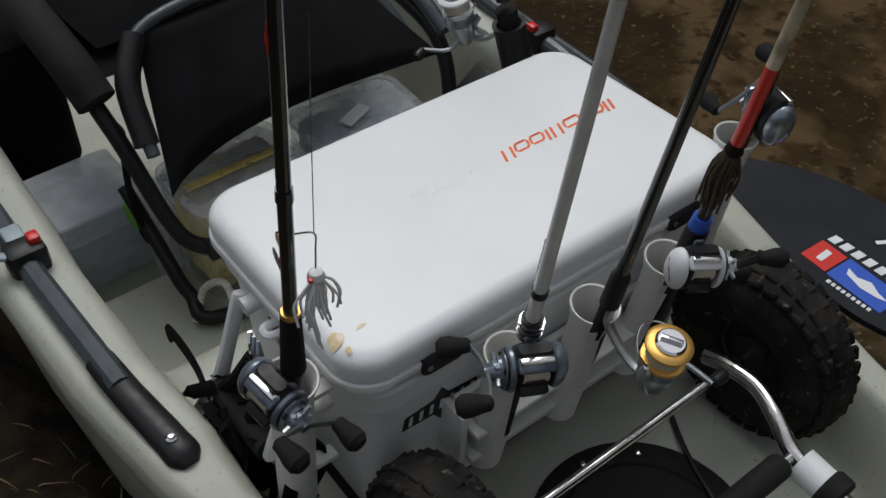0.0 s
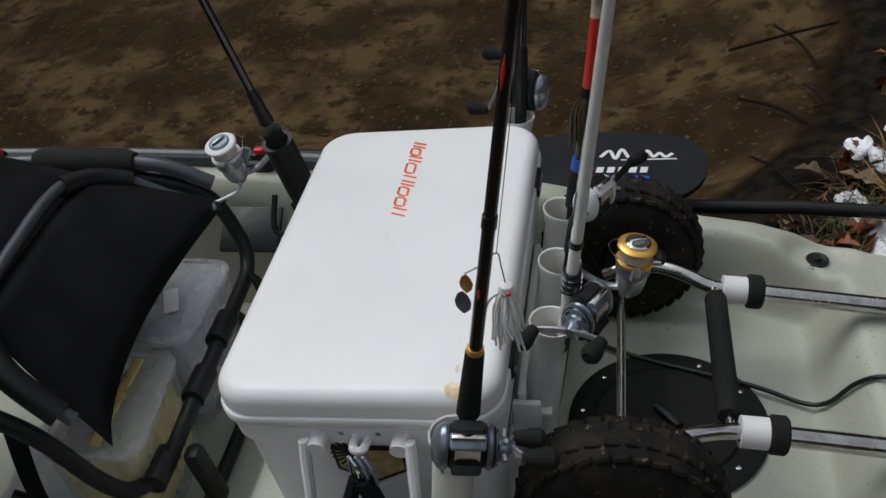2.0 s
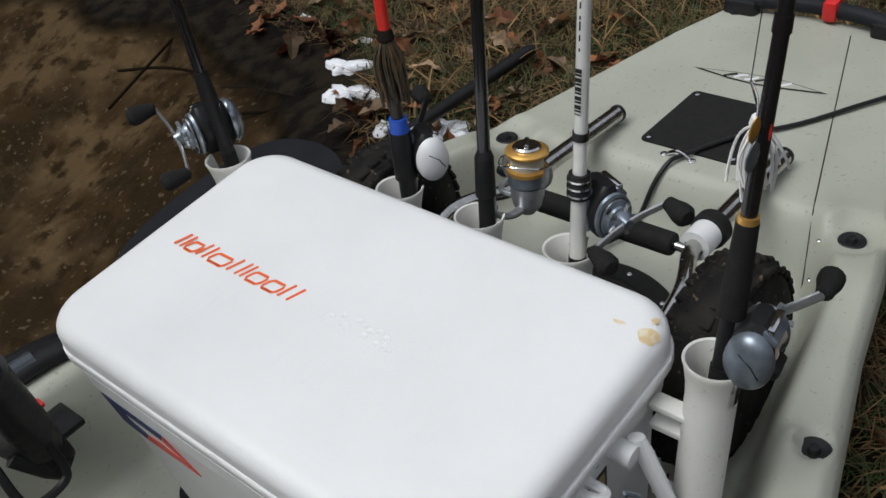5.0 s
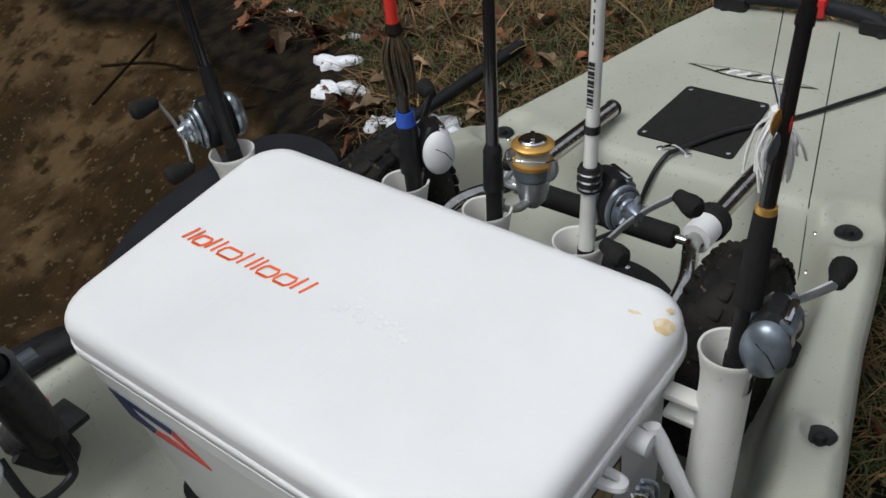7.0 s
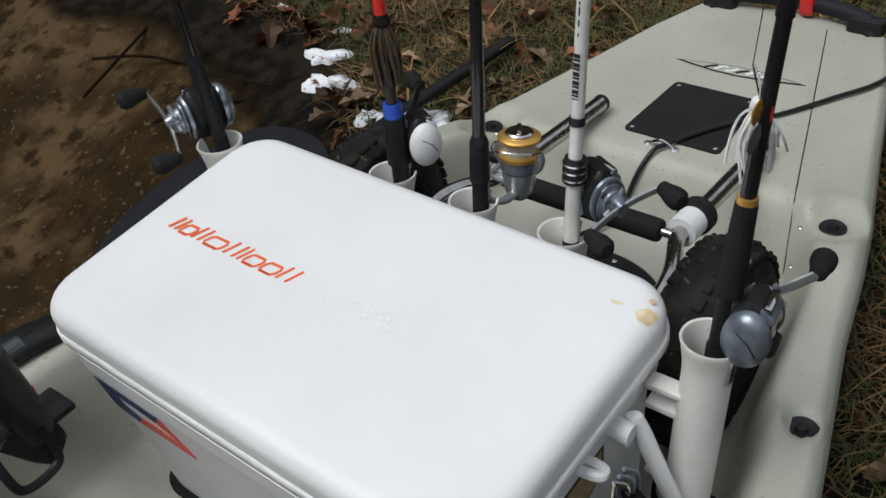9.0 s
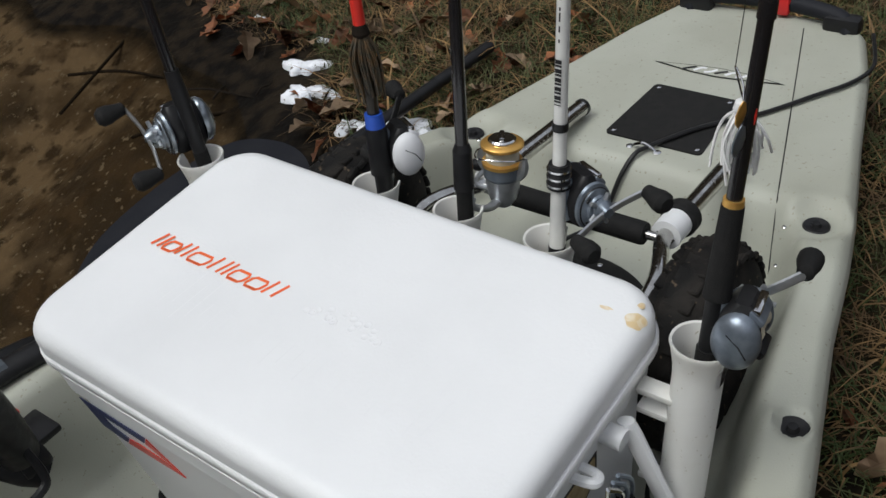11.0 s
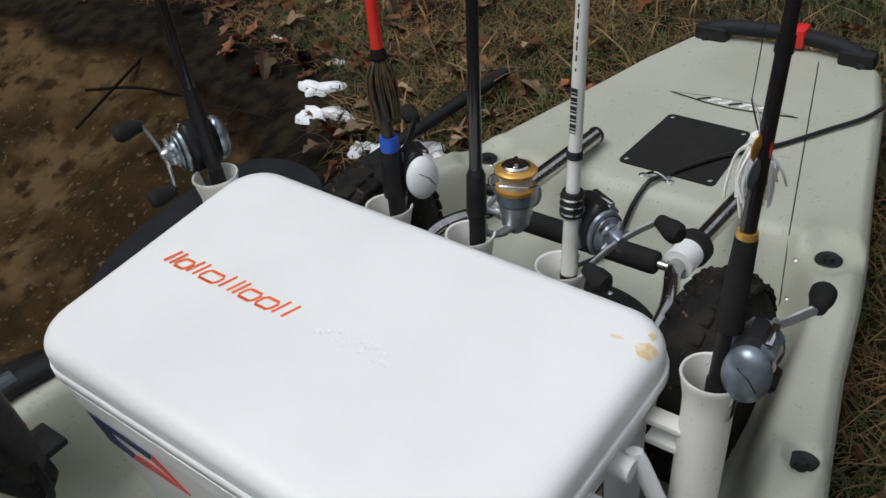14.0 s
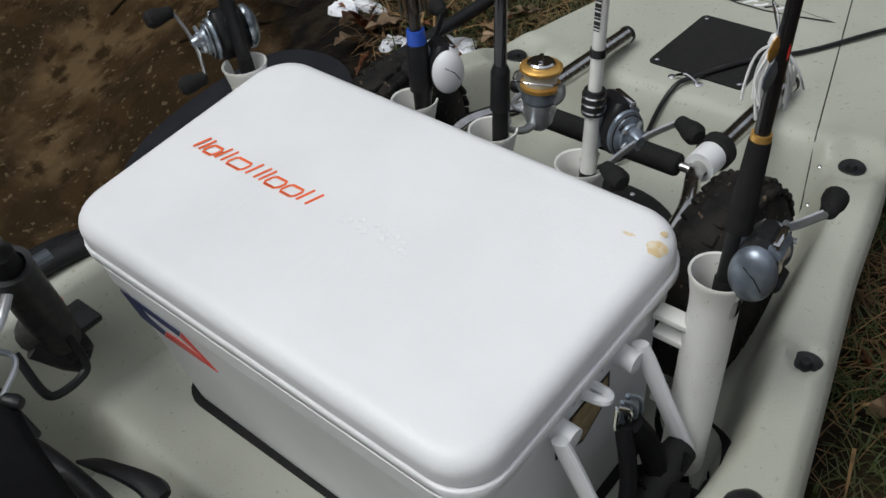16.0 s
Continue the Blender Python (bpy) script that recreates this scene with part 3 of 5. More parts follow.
def build_cooler():
    cooler = thing("cooler", "white plastic cooler box strapped across the kayak's tank well", "cooler", m=pose(-0.0168, 0.0202, -0.0105, 2.76, 0.43, -0.75))
    B = [(0.288, 0.158, 0.045, 0.016), (0.302, 0.172, 0.045, 0.024), (0.317, 0.190, 0.05, 0.285), (0.317, 0.191, 0.05, 0.290),
         (0.325, 0.196, 0.05, 0.293), (0.327, 0.197, 0.05, 0.324), (0.320, 0.190, 0.05, 0.328), (0.320, 0.190, 0.05, 0.345)]
    part("body", loft(B, 8), WHITE, cooler)
    L = [(0.320, 0.184, 0.05, 0.338), (0.3365, 0.198, 0.055, 0.339), (0.3395, 0.2015, 0.057, 0.342), (0.3395, 0.2015, 0.057, 0.3535), (0.3385, 0.2005, 0.057, 0.3550), (0.3335, 0.196, 0.055, 0.3552), (0.3335, 0.196, 0.055, 0.3582), (LX, LY, 0.056, 0.3592), (LX, LY, 0.056, 0.375)]
    for k in range(1, 8):
        a = radians(90 * k / 7)
        L.append((LX - LR * (1 - math.cos(a)), LY - LR * (1 - math.cos(a)), 0.056 - 0.011 * (1 - math.cos(a)), 0.375 + 0.023 * math.sin(a)))
    L += [(0.20, 0.10, 0.03, 0.3992), (0.05, 0.02, 0.01, 0.3995)]
    lid = part("lid", loft(L, 8), WHITE, cooler, sharp=50)
    for sx in (-1, 1):
        for sy in (-1, 1):
            part("foot", rbox(0.05, 0.03, 0.011, 0.004, m=pose(sx * 0.235, sy * 0.105, 0.0125)), BLACK, cooler)
    # hinges on the stern side
    for x in (-0.215, 0.212):
        hg = part("hinge", loft([(0.033, 0.015, 0.012, 0), (0.033, 0.015, 0.012, 0.006), (0.030, 0.012, 0.010, 0.009)], 4), BLACK, cooler, "black hinge", matrix=frame_on((x, 0.1965, 0.345), (0, 1, 0), (1, 0, 0)))
        for s in (-1, 1):
            part("hinge_screw", lathe([(0.004, 0), (0.004, 0.002), (0, 0.003)], 10), GUN, hg, matrix=pose(s * 0.022, 0, 0.009))
    # front catch recess
    part("finger_pull", rbox(0.085, 0.006, 0.02, 0.003, m=pose(0.03, -0.1975, 0.347)), WHITE, lid)
    # side handles
    for s in (1, -1):
        hd = part("side_handle", rbox(0.008, 0.17, 0.03, 0.003, m=pose(s * 0.3205, 0, 0.308)), WHITE, cooler, "white swing handle with a black grip")
        for y in (-0.058, 0.058):
            part("pivot", sweep([(s * 0.318, y, 0.308), (s * 0.350, y, 0.306)], 0.013, 14), WHITE, hd)
            yo = y * 1.28
            arm = [(s * 0.343, yo, 0.318), (s * 0.35, yo, 0.30), (s * 0.375, yo * 1.0, 0.235), (s * 0.402, yo, 0.168), (s * 0.404, yo, 0.160)]
            part("arm", sweep(arm, [0.011, 0.0125, 0.012, 0.0135, 0.009], 10, flat=0.62, up=(0, 1, 0)), WHITE, hd)
            part("bracket_screw", lathe([(0.004, 0), (0.004, 0.002), (0, 0.003)], 10), GUN, hd, matrix=frame_on((s * 0.3245, y * 0.45, 0.314), (s, 0, 0), (0, 1, 0)))
        part("grip", sweep([(s * 0.401, -0.068, 0.172), (s * 0.402, 0.0, 0.170), (s * 0.401, 0.068, 0.172)], 0.0195, 16), MATTE, hd, "black foam grip")
        part("lock_eye", sweep(spline([(s * 0.321, -0.008, 0.306), (s * 0.345, -0.006, 0.309), (s * 0.350, 0.0, 0.307), (s * 0.345, 0.008, 0.305), (s * 0.321, 0.010, 0.303)], 5), 0.0062, 8), WHITE, hd)
    # stickers
    side = part("side_sticker", slab([(-0.052, 0.03), (-0.03, 0.034), (0.03, 0.034), (0.052, 0.03), (0.052, -0.02), (0.0, -0.05), (-0.052, -0.02)], 0.001), BLACK, cooler, "black and bronze shield sticker", matrix=frame_on((0.3155, 0.0, 0.246), (1, 0, -0.058), (0, 1, 0)))
    part("sticker_field", slab([(-0.047, 0.024), (0.047, 0.024), (0.047, -0.016), (0.0, -0.043), (-0.047, -0.016)], 0.0008), GOLDST, side, matrix=pose(0, 0, 0.001))
    for k in range(9):
        a = radians(-150 + 15 * k)
        part("sticker_ray", slab([(-0.0015, 0.008), (0.0015, 0.008), (0.002, 0.036), (-0.002, 0.036)], 0.0006), BLACK, side, matrix=pose(-0.018, 0.018, 0.0018, 0, 0, math.degrees(a) + 180))
    back = part("back_sticker", slab([(-0.062, -0.012), (-0.058, 0.012), (-0.012, 0.016), (0.0, 0.034), (0.012, 0.016), (0.058, 0.012), (0.062, -0.012), (0.012, -0.016), (0.0, -0.034), (-0.012, -0.016)], 0.001), BLACK, cooler, "black sticker with white strokes", matrix=frame_on((0.205, 0.1872, 0.238), (0, 1, -0.069), (-1, 0, 0)))
    for k in range(7):
        part("sticker_stroke", slab([(-0.003, -0.009), (0.0025, -0.009), (0.0045, 0.009), (-0.001, 0.009)], 0.0006), STICKW, back, matrix=pose(-0.05 + 0.0165 * k, 0, 0.001))
    fm = frame_on((-0.21, -0.1868, 0.235), (0, -1, -0.069), (1, 0, 0))
    fr = part("front_sticker", slab([(-0.085, 0.031), (0.043, 0.027), (0.030, 0.008), (-0.048, 0.014)], 0.001), NAVY, cooler, "navy and red chevron sticker", matrix=fm)
    part("sticker_lower", slab([(-0.086, 0.030), (-0.050, 0.013), (-0.044, -0.004), (-0.014, -0.014), (-0.030, -0.034), (-0.076, -0.026)], 0.0009), NAVY, fr)
    part("sticker_red", slab([(0.045, 0.027), (0.087, -0.027), (0.058, -0.008), (0.032, 0.008)], 0.001), RED, fr)
    part("sticker_red", slab([(-0.013, -0.014), (0.010, -0.010), (0.050, -0.013), (0.087, -0.029), (-0.028, -0.034)], 0.001), RED, fr)
    # orange maker's mark on the lid: nine plain slanted shapes
    lm = pose(-0.279, -0.0195, 0.3999, 0, 0, 0.4)
    W, TALL, LOW, SL = 0.236, 0.0240, 0.0165, 0.40
    def slant(pts):
        return [(x + SL * y, y) for x, y in pts]
    def tall(f):
        return [slant([(f * W, 0), (f * W, TALL)])]
    def block(f0, f1):
        x0, x1 = f0 * W, f1 * W
        ring = [(x0 + 0.003, 0), (x1 - 0.003, 0), (x1, LOW * 0.25), (x1, LOW * 0.75), (x1 - 0.003, LOW), (x0 + 0.003, LOW), (x0, LOW * 0.75), (x0, LOW * 0.25)]
        return [slant(ring + ring[:2])]
    marks = tall(0.02) + tall(0.065) + block(0.095, 0.18) + tall(0.205) + tall(0.255) + block(0.295, 0.42) + tall(0.46) + tall(0.525) + tall(0.565) + block(0.60, 0.70) + block(0.725, 0.825) + tall(0.855) + tall(0.92)
    strokes("mark_stroke", lid, ORANGE, marks, lm, 0.0021)
    # shallow moulded dimples and raised fine lines on the lid
    rr = random.Random(4)
    for k in range(16):
        part("lid_dimple", lathe([(0.0052, 0), (0.0056, 0.0008), (0.0045, 0.0011), (0.0036, 0.0006), (0, 0.0005)], 14), WHITE, lid, matrix=pose(-0.005 + 0.011 * k * 0.62 + rr.uniform(-0.004, 0.004), -0.008 + rr.uniform(-0.009, 0.011), 0.3990))
    for k in range(26):
        x = -0.20 + 0.0165 * k
        part("lid_line", sweep([(x, -0.10 + 0.01 * (k % 3), 0), (x + 0.004, -0.02 - 0.02 * (k % 2), 0)], 0.0011, 6, flat=0.28), WHITE, lid, matrix=pose(0, 0, lid_z(x, -0.06) + 0.0001))
    # glue stains near a corner
    for x, y, rx, ry, sd in ((0.322, 0.140, 0.0095, 0.012, 1), (0.287, 0.141, 0.0075, 0.0025, 2), (0.318, 0.162, 0.0032, 0.0055, 3)):
        decal(blob((rx, ry), sd, 28), x, y, 0, STAIN, lid, "tan glue stain")
    return cooler


build_cooler()
# added black sheet that darkens the shaded gap between cooler and deck
tagged(part("rubber_mat", slab(rrect(0.312, 0.172, 0.05), 0.005, m=pose(-0.016, 0.010, 0.0008)), MATTE), "thin black sheet standing in for shade under the cooler", "mat")


# ---- rod holders ----
def holder_tube(name, parent, m, length, slot=None, label=""):
    """A flared PVC tube, its rim at the origin and its axis along -z."""
    ro, ri = 0.0265, 0.0235
    prof = [(ri, -length), (ro, -length), (ro, -0.045), (ro + 0.001, -0.03), (ro + 0.005, -0.008), (ro + 0.0072, -0.001), (ro + 0.0065, 0.0012),
            (ro + 0.004, 0.0), (ri + 0.0035, -0.010), (ri, -0.03)]
    bm = lathe(prof, 36, closed=True)
    if slot is not None:
        kill = [f for f in bm.faces if f.calc_center_median().z > -0.075 and f.calc_center_median().to_2d().length > 0.01
                and abs((math.degrees(math.atan2(f.calc_center_median().y, f.calc_center_median().x)) - slot + 180) % 360 - 180) < 16]
        bmesh.ops.delete(bm, geom=kill, context="FACES")
    ob = part(name, bm, PVC, parent, label, matrix=m)
    return ob


def tilt_pose(p, lean):
    """A pose at p whose z leans by (dx, dy) a metre of height."""
    return frame_on(p, (lean[0], lean[1], 1), (1, 0, 0))


TUBES = [(-0.143, 0.254, 0.350), (-0.005, 0.255, 0.350), (0.136, 0.252, 0.353)]
rack = thing("rod_rack", "white plastic rack of three flared rod tubes behind the cooler", "rod holder")
for p in TUBES:
    tb = holder_tube("tube", rack, tilt_pose(p, (0.0, 0.12)), 0.25, slot=60)
part("top_board", rbox(0.36, 0.012, 0.03, 0.003, m=pose(0, 0.206, 0.235)), PVC, rack)
part("shelf", rbox(0.35, 0.055, 0.010, 0.003, m=pose(0, 0.222, 0.20)), PVC, rack)
for x in (-0.175, 0.185):
    part("bracket", rbox(0.012, 0.06, 0.10, 0.003, m=pose(x, 0.205, 0.19)), PVC, rack)
part("lower_shelf", rbox(0.35, 0.055, 0.010, 0.003, m=pose(0, 0.215, 0.14)), PVC, rack)
for nm, p, lean, s in (("rod_holder", (0.379, 0.148, 0.382), (0.03, 0.13), 1), ("rod_holder", (-0.384, 0.159, 0.386), (-0.03, 0.05), -1)):
    rh = thing(nm, "white flared plastic rod tube fixed to the cooler's end", "rod holder")
    holder_tube("tube", rh, tilt_pose(p, lean), 0.30, slot=-10 if s > 0 else 170)
    for dz in (0.075, 0.105, 0.22):
        part("clip", rbox(0.05, 0.022, 0.010, 0.003, m=pose(p[0] - s * 0.036, p[1] - 0.02, p[2] - dz)), PVC, rh)


# ---- rods and reels ----
def casting_reel(parent, m, dark, plate, knob=MATTE, hand=1, crank=25):
    """A low-profile casting reel: x is away from the rod, z up the rod, the crank on hand * y."""
    reel = part("reel", loft([(0.012, 0.020, 0.008, -0.034), (0.019, 0.0235, 0.012, -0.022), (0.022, 0.0240, 0.014, -0.004), (0.019, 0.0240, 0.012, 0.014), (0.012, 0.021, 0.008, 0.026), (0.007, 0.018, 0.006, 0.032)], 5, m=pose(0.023, 0, 0)), dark, parent, "low-profile casting reel", matrix=m, sharp=40)
    part("reel_foot", rbox(0.010, 0.014, 0.06, 0.004, m=pose(0.004, 0, 0)), GUN, reel)
    # the palm side is a smooth teardrop, the crank side a stepped cone
    palm = frame_on((0.024, -hand * 0.0215, -0.004), (0, -hand, 0), (1, 0, 0)) @ Matrix.Diagonal((0.80, 1.10, 1.0, 1))
    part("palm_plate", lathe([(0.0, 0.0), (0.027, 0.0), (0.029, 0.003), (0.0285, 0.007), (0.025, 0.012), (0.017, 0.0165), (0.008, 0.0185), (0, 0.019)], 28, m=palm), plate, reel)
    part("palm_line", sweep([palm @ Vector((0.016, -0.008, 0.0165)), palm @ Vector((0.006, 0.004, 0.0188)), palm @ Vector((-0.010, 0.012, 0.0168))], 0.0008, 5), BLACK, reel)
    cone = frame_on((0.024, hand * 0.0215, -0.004), (0, hand, 0), (1, 0, 0)) @ Matrix.Diagonal((0.84, 1.08, 1.0, 1))
    part("crank_plate", lathe([(0.0, 0.0), (0.026, 0.0), (0.0285, 0.0025), (0.0275, 0.006), (0.0245, 0.0075), (0.0235, 0.011), (0.0175, 0.0135), (0.0165, 0.017), (0, 0.017)], 28, m=cone), plate, reel)
    part("plate_ring", lathe([(0.0240, 0.0068), (0.0252, 0.0085), (0.0246, 0.0100), (0.0232, 0.0098)], 28, m=cone), dark, reel)
    for k in range(4):
        q = 0.8 + 1.57 * k
        part("plate_vent", rbox(0.008, 0.003, 0.003, 0.001, m=cone @ pose(0.0205 * math.cos(q), 0.0205 * math.sin(q), 0.0122, 0, 0, math.degrees(q) + 90)), BLACK, reel)
    part("hood", rbox(0.020, 0.042, 0.010, 0.004, m=pose(0.036, 0, 0.020, 0, 35, 0)), plate, reel)
    part("spool", lathe([(0.015, -0.014), (0.013, -0.010), (0.013, 0.010), (0.015, 0.014)], 20, m=frame_on((0.032, 0, 0.004), (0, 1, 0), (1, 0, 0))), LINE, reel)
    part("thumb_bar", rbox(0.022, 0.034, 0.012, 0.004, m=pose(0.040, 0, -0.018, 0, 25, 0)), dark, reel)
    part("line_guide", rbox(0.008, 0.038, 0.007, 0.002, m=pose(0.036, 0, 0.027)), CHROME, reel)
    yh = hand * 0.038
    star = bmesh.new()
    for k in range(5):
        a = 2 * math.pi * k / 5
        sweep([(0.026, yh + hand * 0.002, 0), (0.026 + 0.020 * math.cos(a), yh + hand * 0.004, 0.020 * math.sin(a))], [0.004, 0.0028], 6, star)
    part("star_drag", star, SILVER, reel)
    part("drag_hub", lathe([(0.012, 0), (0.012, 0.010), (0.007, 0.016), (0.006, 0.02), (0, 0.02)], 16, m=frame_on((0.026, yh - hand * 0.004, 0), (0, hand, 0), (1, 0, 0))), plate, reel)
    ca, sa = math.cos(radians(crank)), math.sin(radians(crank))
    ends = [(0.026 + q * 0.050 * ca, yh + hand * (0.016 + 0.004), q * 0.050 * sa) for q in (-1, 1)]
    cr = part("crank", sweep(spline([ends[0], (0.026 - 0.02 * ca, yh + hand * 0.014, -0.02 * sa), (0.026, yh + hand * 0.013, 0), (0.026 + 0.02 * ca, yh + hand * 0.014, 0.02 * sa), ends[1]], 4), 0.0052, 8, flat=0.45, up=(0, 1, 0)), BLACK if plate is STICKW else SILVER, reel)
    for e in ends:
        part("knob", lathe([(0.004, 0), (0.0085, 0.003), (0.0098, 0.012), (0.0128, 0.024), (0.0130, 0.033), (0.0085, 0.039), (0, 0.040)], 14), knob, cr, matrix=frame_on((e[0], e[1] - hand * 0.002, e[2]), (0, hand, 0), (1, 0, 0)))
    return reel


def spinning_reel(parent, m, accent, top):
    """A spinning reel: x is away from the rod, z up the rod, the spool's axis along z."""
    reel = part("reel", lathe([(0, -0.052), (0.010, -0.05), (0.019, -0.038), (0.023, -0.022), (0.024, -0.006), (0.022, 0.0)], 22), SILVER, parent, "spinning reel", matrix=m)
    part("reel_stem", sweep(spline([(0.0, 0, -0.035), (-0.035, 0, -0.036), (-0.065, 0, -0.022), (-0.085, 0, -0.004), (-0.088, 0, 0.02)], 5), 0.0075, 10, flat=0.65), SILVER, reel)
    part("reel_foot", rbox(0.006, 0.012, 0.055, 0.003, m=pose(-0.09, 0, 0.0)), SILVER, reel)
    part("rotor", lathe([(0.023, -0.006), (0.027, 0.0), (0.026, 0.016), (0.020, 0.018)], 22), GUN, reel)
    sp = part("spool", lathe([(0.024, 0.014), (0.0285, 0.016), (0.0285, 0.021), (0.0225, 0.023)], 28), accent, reel)
    part("wound_line", lathe([(0.0225, 0.020), (0.0232, 0.024), (0.0232, 0.040), (0.0225, 0.042)], 28), LINE, sp)
    part("spool_lip", lathe([(0.0225, 0.040), (0.0295, 0.043), (0.0298, 0.047), (0.026, 0.050), (0.019, 0.0505)], 32), accent, sp)
    kn = part("drag_knob", lathe([(0.020, 0.048), (0.0195, 0.053), (0.017, 0.055), (0, 0.055)], 24), top, sp)
    part("drag_bar", rbox(0.028, 0.007, 0.006, 0.002, m=pose(0, 0, 0.057, 0, 0, 30)), top, kn)
    for s in (-1, 1):
        part("bail_arm", sweep(spline([(0, s * 0.024, 0.0), (0, s * 0.032, 0.012), (0, s * 0.034, 0.03)], 4), [0.007, 0.007, 0.0075, 0.0075, 0.0075, 0.0075, 0.007, 0.0055, 0.004], 8), SILVER, reel)
    part("bail_wire", sweep(spline([(0, -0.034, 0.03), (-0.022, -0.030, 0.036), (-0.040, -0.006, 0.040), (-0.036, 0.020, 0.036), (-0.012, 0.034, 0.032), (0, 0.034, 0.03)], 6), 0.0012, 6), CHROME, reel)
    cr = part("crank", sweep(spline([(0, 0.018, -0.030), (0, 0.04, -0.030), (0.012, 0.052, -0.030), (0.040, 0.056, -0.030), (0.052, 0.057, -0.030)], 4), 0.0038, 8), SILVER, reel)
    part("knob", lathe([(0.004, 0), (0.008, 0.004), (0.010, 0.018), (0.007, 0.026), (0, 0.027)], 12), BLACK, cr, matrix=frame_on((0.052, 0.057, -0.030), (0, 1, 0), (1, 0, 0)))
    return reel


def rod(p, lean, length, sections, label, m_extra=None):
    """A rod from its butt in the tube up to its tip; sections are (z0, z1, r0, r1, material, name) along the axis from p."""
    r = thing("fishing_rod", label, "fishing rod", "fishing rods", m=tilt_pose(p, lean))
    for z0, z1, r0, r1, mt, nm in sections:
        steps = max(2, int((z1 - z0) / 0.12))
        part(nm, sweep([(0, 0, z0 + (z1 - z0) * k / steps) for k in range(steps + 1)], [r0 + (r1 - r0) * k / steps for k in range(steps + 1)], 14), mt, r)
    return r


def guides(r, zs, side, size=0.008):
    for k, z in enumerate(zs):
        q = size * (1 - 0.12 * k)
        g = bmesh.new()
        ring = [(side[0] * (0.012 + q) + q * math.cos(a) * side[0] * 0.9 - 0 * a, side[1] * (0.012 + q) + q * math.cos(a) * side[1] * 0.9, z + q * math.sin(a) * 0.6) for a in (2 * math.pi * i / 14 for i in range(15))]
        side_v = Vector((-side[1], side[0], 0))
        ring = [Vector((side[0] * (0.012 + q), side[1] * (0.012 + q), z)) + Vector((side[0], side[1], 0)) * (q * math.cos(a)) + side_v * (q * math.sin(a)) for a in (2 * math.pi * i / 14 for i in range(15))]
        sweep(ring, 0.0011, 6, g)
        sweep([(0, 0, z - 0.02), (side[0] * 0.012, side[1] * 0.012, z)], 0.0012, 5, g)
        sweep([(0, 0, z + 0.02), (side[0] * 0.012, side[1] * 0.012, z)], 0.0012, 5, g)
        part("line_guide", g, GUN, r)


def reel_pose(x, y, z, away, size=1.0):
    """Local pose of a reel at height z whose x points away."""
    return frame_on((x, y, z), (0, 0, 1), away) @ Matrix.Diagonal((size, size, size, 1))


# rod with a gold collar in the end tube
r1 = rod((0.3814, 0.1616, 0.385), (0.040, 0.162), 1.9, [(-0.2, -0.02, 0.011, 0.012, MATTE, "rear_grip"), (-0.03, 0.05, 0.0105, 0.0105, BLACK, "reel_seat"), (0.045, 0.150, 0.0145, 0.0110, MATTE, "fore_grip"), (0.150, 0.157, 0.0104, 0.0100, GOLD, "collar"),
     (0.157, 0.33, 0.0078, 0.0070, BLANK, "blank"), (0.33, 0.345, 0.0084, 0.0080, BLANK, "ferrule"), (0.345, 1.7, 0.0068, 0.0018, BLANK, "upper_blank")], "black fishing rod with a gold collar and casting reel")
for z in (0.225, 0.49):
    part("red_mark", sweep([(0.0052, -0.002, z), (0.0055, -0.002, z + 0.018), (0.0051, -0.002, z + 0.036)], [0.0008, 0.0024, 0.0006], 8), RED, r1)
casting_reel(r1, reel_pose(0.004, 0.0, 0.022, (1, 0.15, 0), 1.05), BLACK, GUN, hand=1, crank=40)
guides(r1, (0.62, 0.95, 1.22), (1, 0.1))
# white rod
r2 = rod((0.1366, 0.2742, 0.385), (0.028, 0.122), 1.9, [(-0.2, -0.055, 0.010, 0.011, BLACK, "rear_grip"), (-0.06, 0.03, 0.0105, 0.0095, WBLANK, "reel_seat"), (0.03, 0.062, 0.0145, 0.013, BLACK, "seat_nut"), (0.062, 0.113, 0.0085, 0.0082, WBLANK, "fore_blank"), (0.106, 0.116, 0.0098, 0.0098, BLACK, "band"),
     (0.116, 0.50, 0.0082, 0.007, WBLANK, "blank"), (0.50, 0.51, 0.0082, 0.0082, BLACK, "band"), (0.53, 0.54, 0.0082, 0.0082, BLACK, "band"), (0.51, 1.7, 0.007, 0.0018, WBLANK, "upper_blank")], "white fishing rod with a blue-grey casting reel")
for z in (0.034, 0.044, 0.054):
    part("seat_ring", sweep([(0, 0, z), (0, 0, z + 0.0025)], 0.0152, 16), CHROME, r2)
for k in range(16):
    part("printed_bar", slab([(-0.004, 0), (0.004, 0), (0.004, 0.0012 + 0.0012 * (k % 3)), (-0.004, 0.0012 + 0.0012 * (k % 3))], 0.0004), BLACK, r2, matrix=frame_on((0.0, -0.0079, 0.14 + 0.0036 * k), (0, -1, 0), (1, 0, 0)))
for k in range(12):
    part("printed_bar", slab([(-0.0009, 0), (0.0009, 0), (0.0009, 0.004 + 0.003 * (k % 3)), (-0.0009, 0.004 + 0.003 * (k % 3))], 0.0004), BLACK, r2, matrix=frame_on((0.0, -0.0076, 0.215 + 0.012 * k), (0, -1, 0), (1, 0, 0)))
casting_reel(r2, reel_pose(0.004, 0.004, 0.012, (0.45, 0.9, 0), 1.05), BLACK, GUN, hand=-1, crank=20)
guides(r2, (0.60, 0.95, 1.25), (0.3, 0.95))
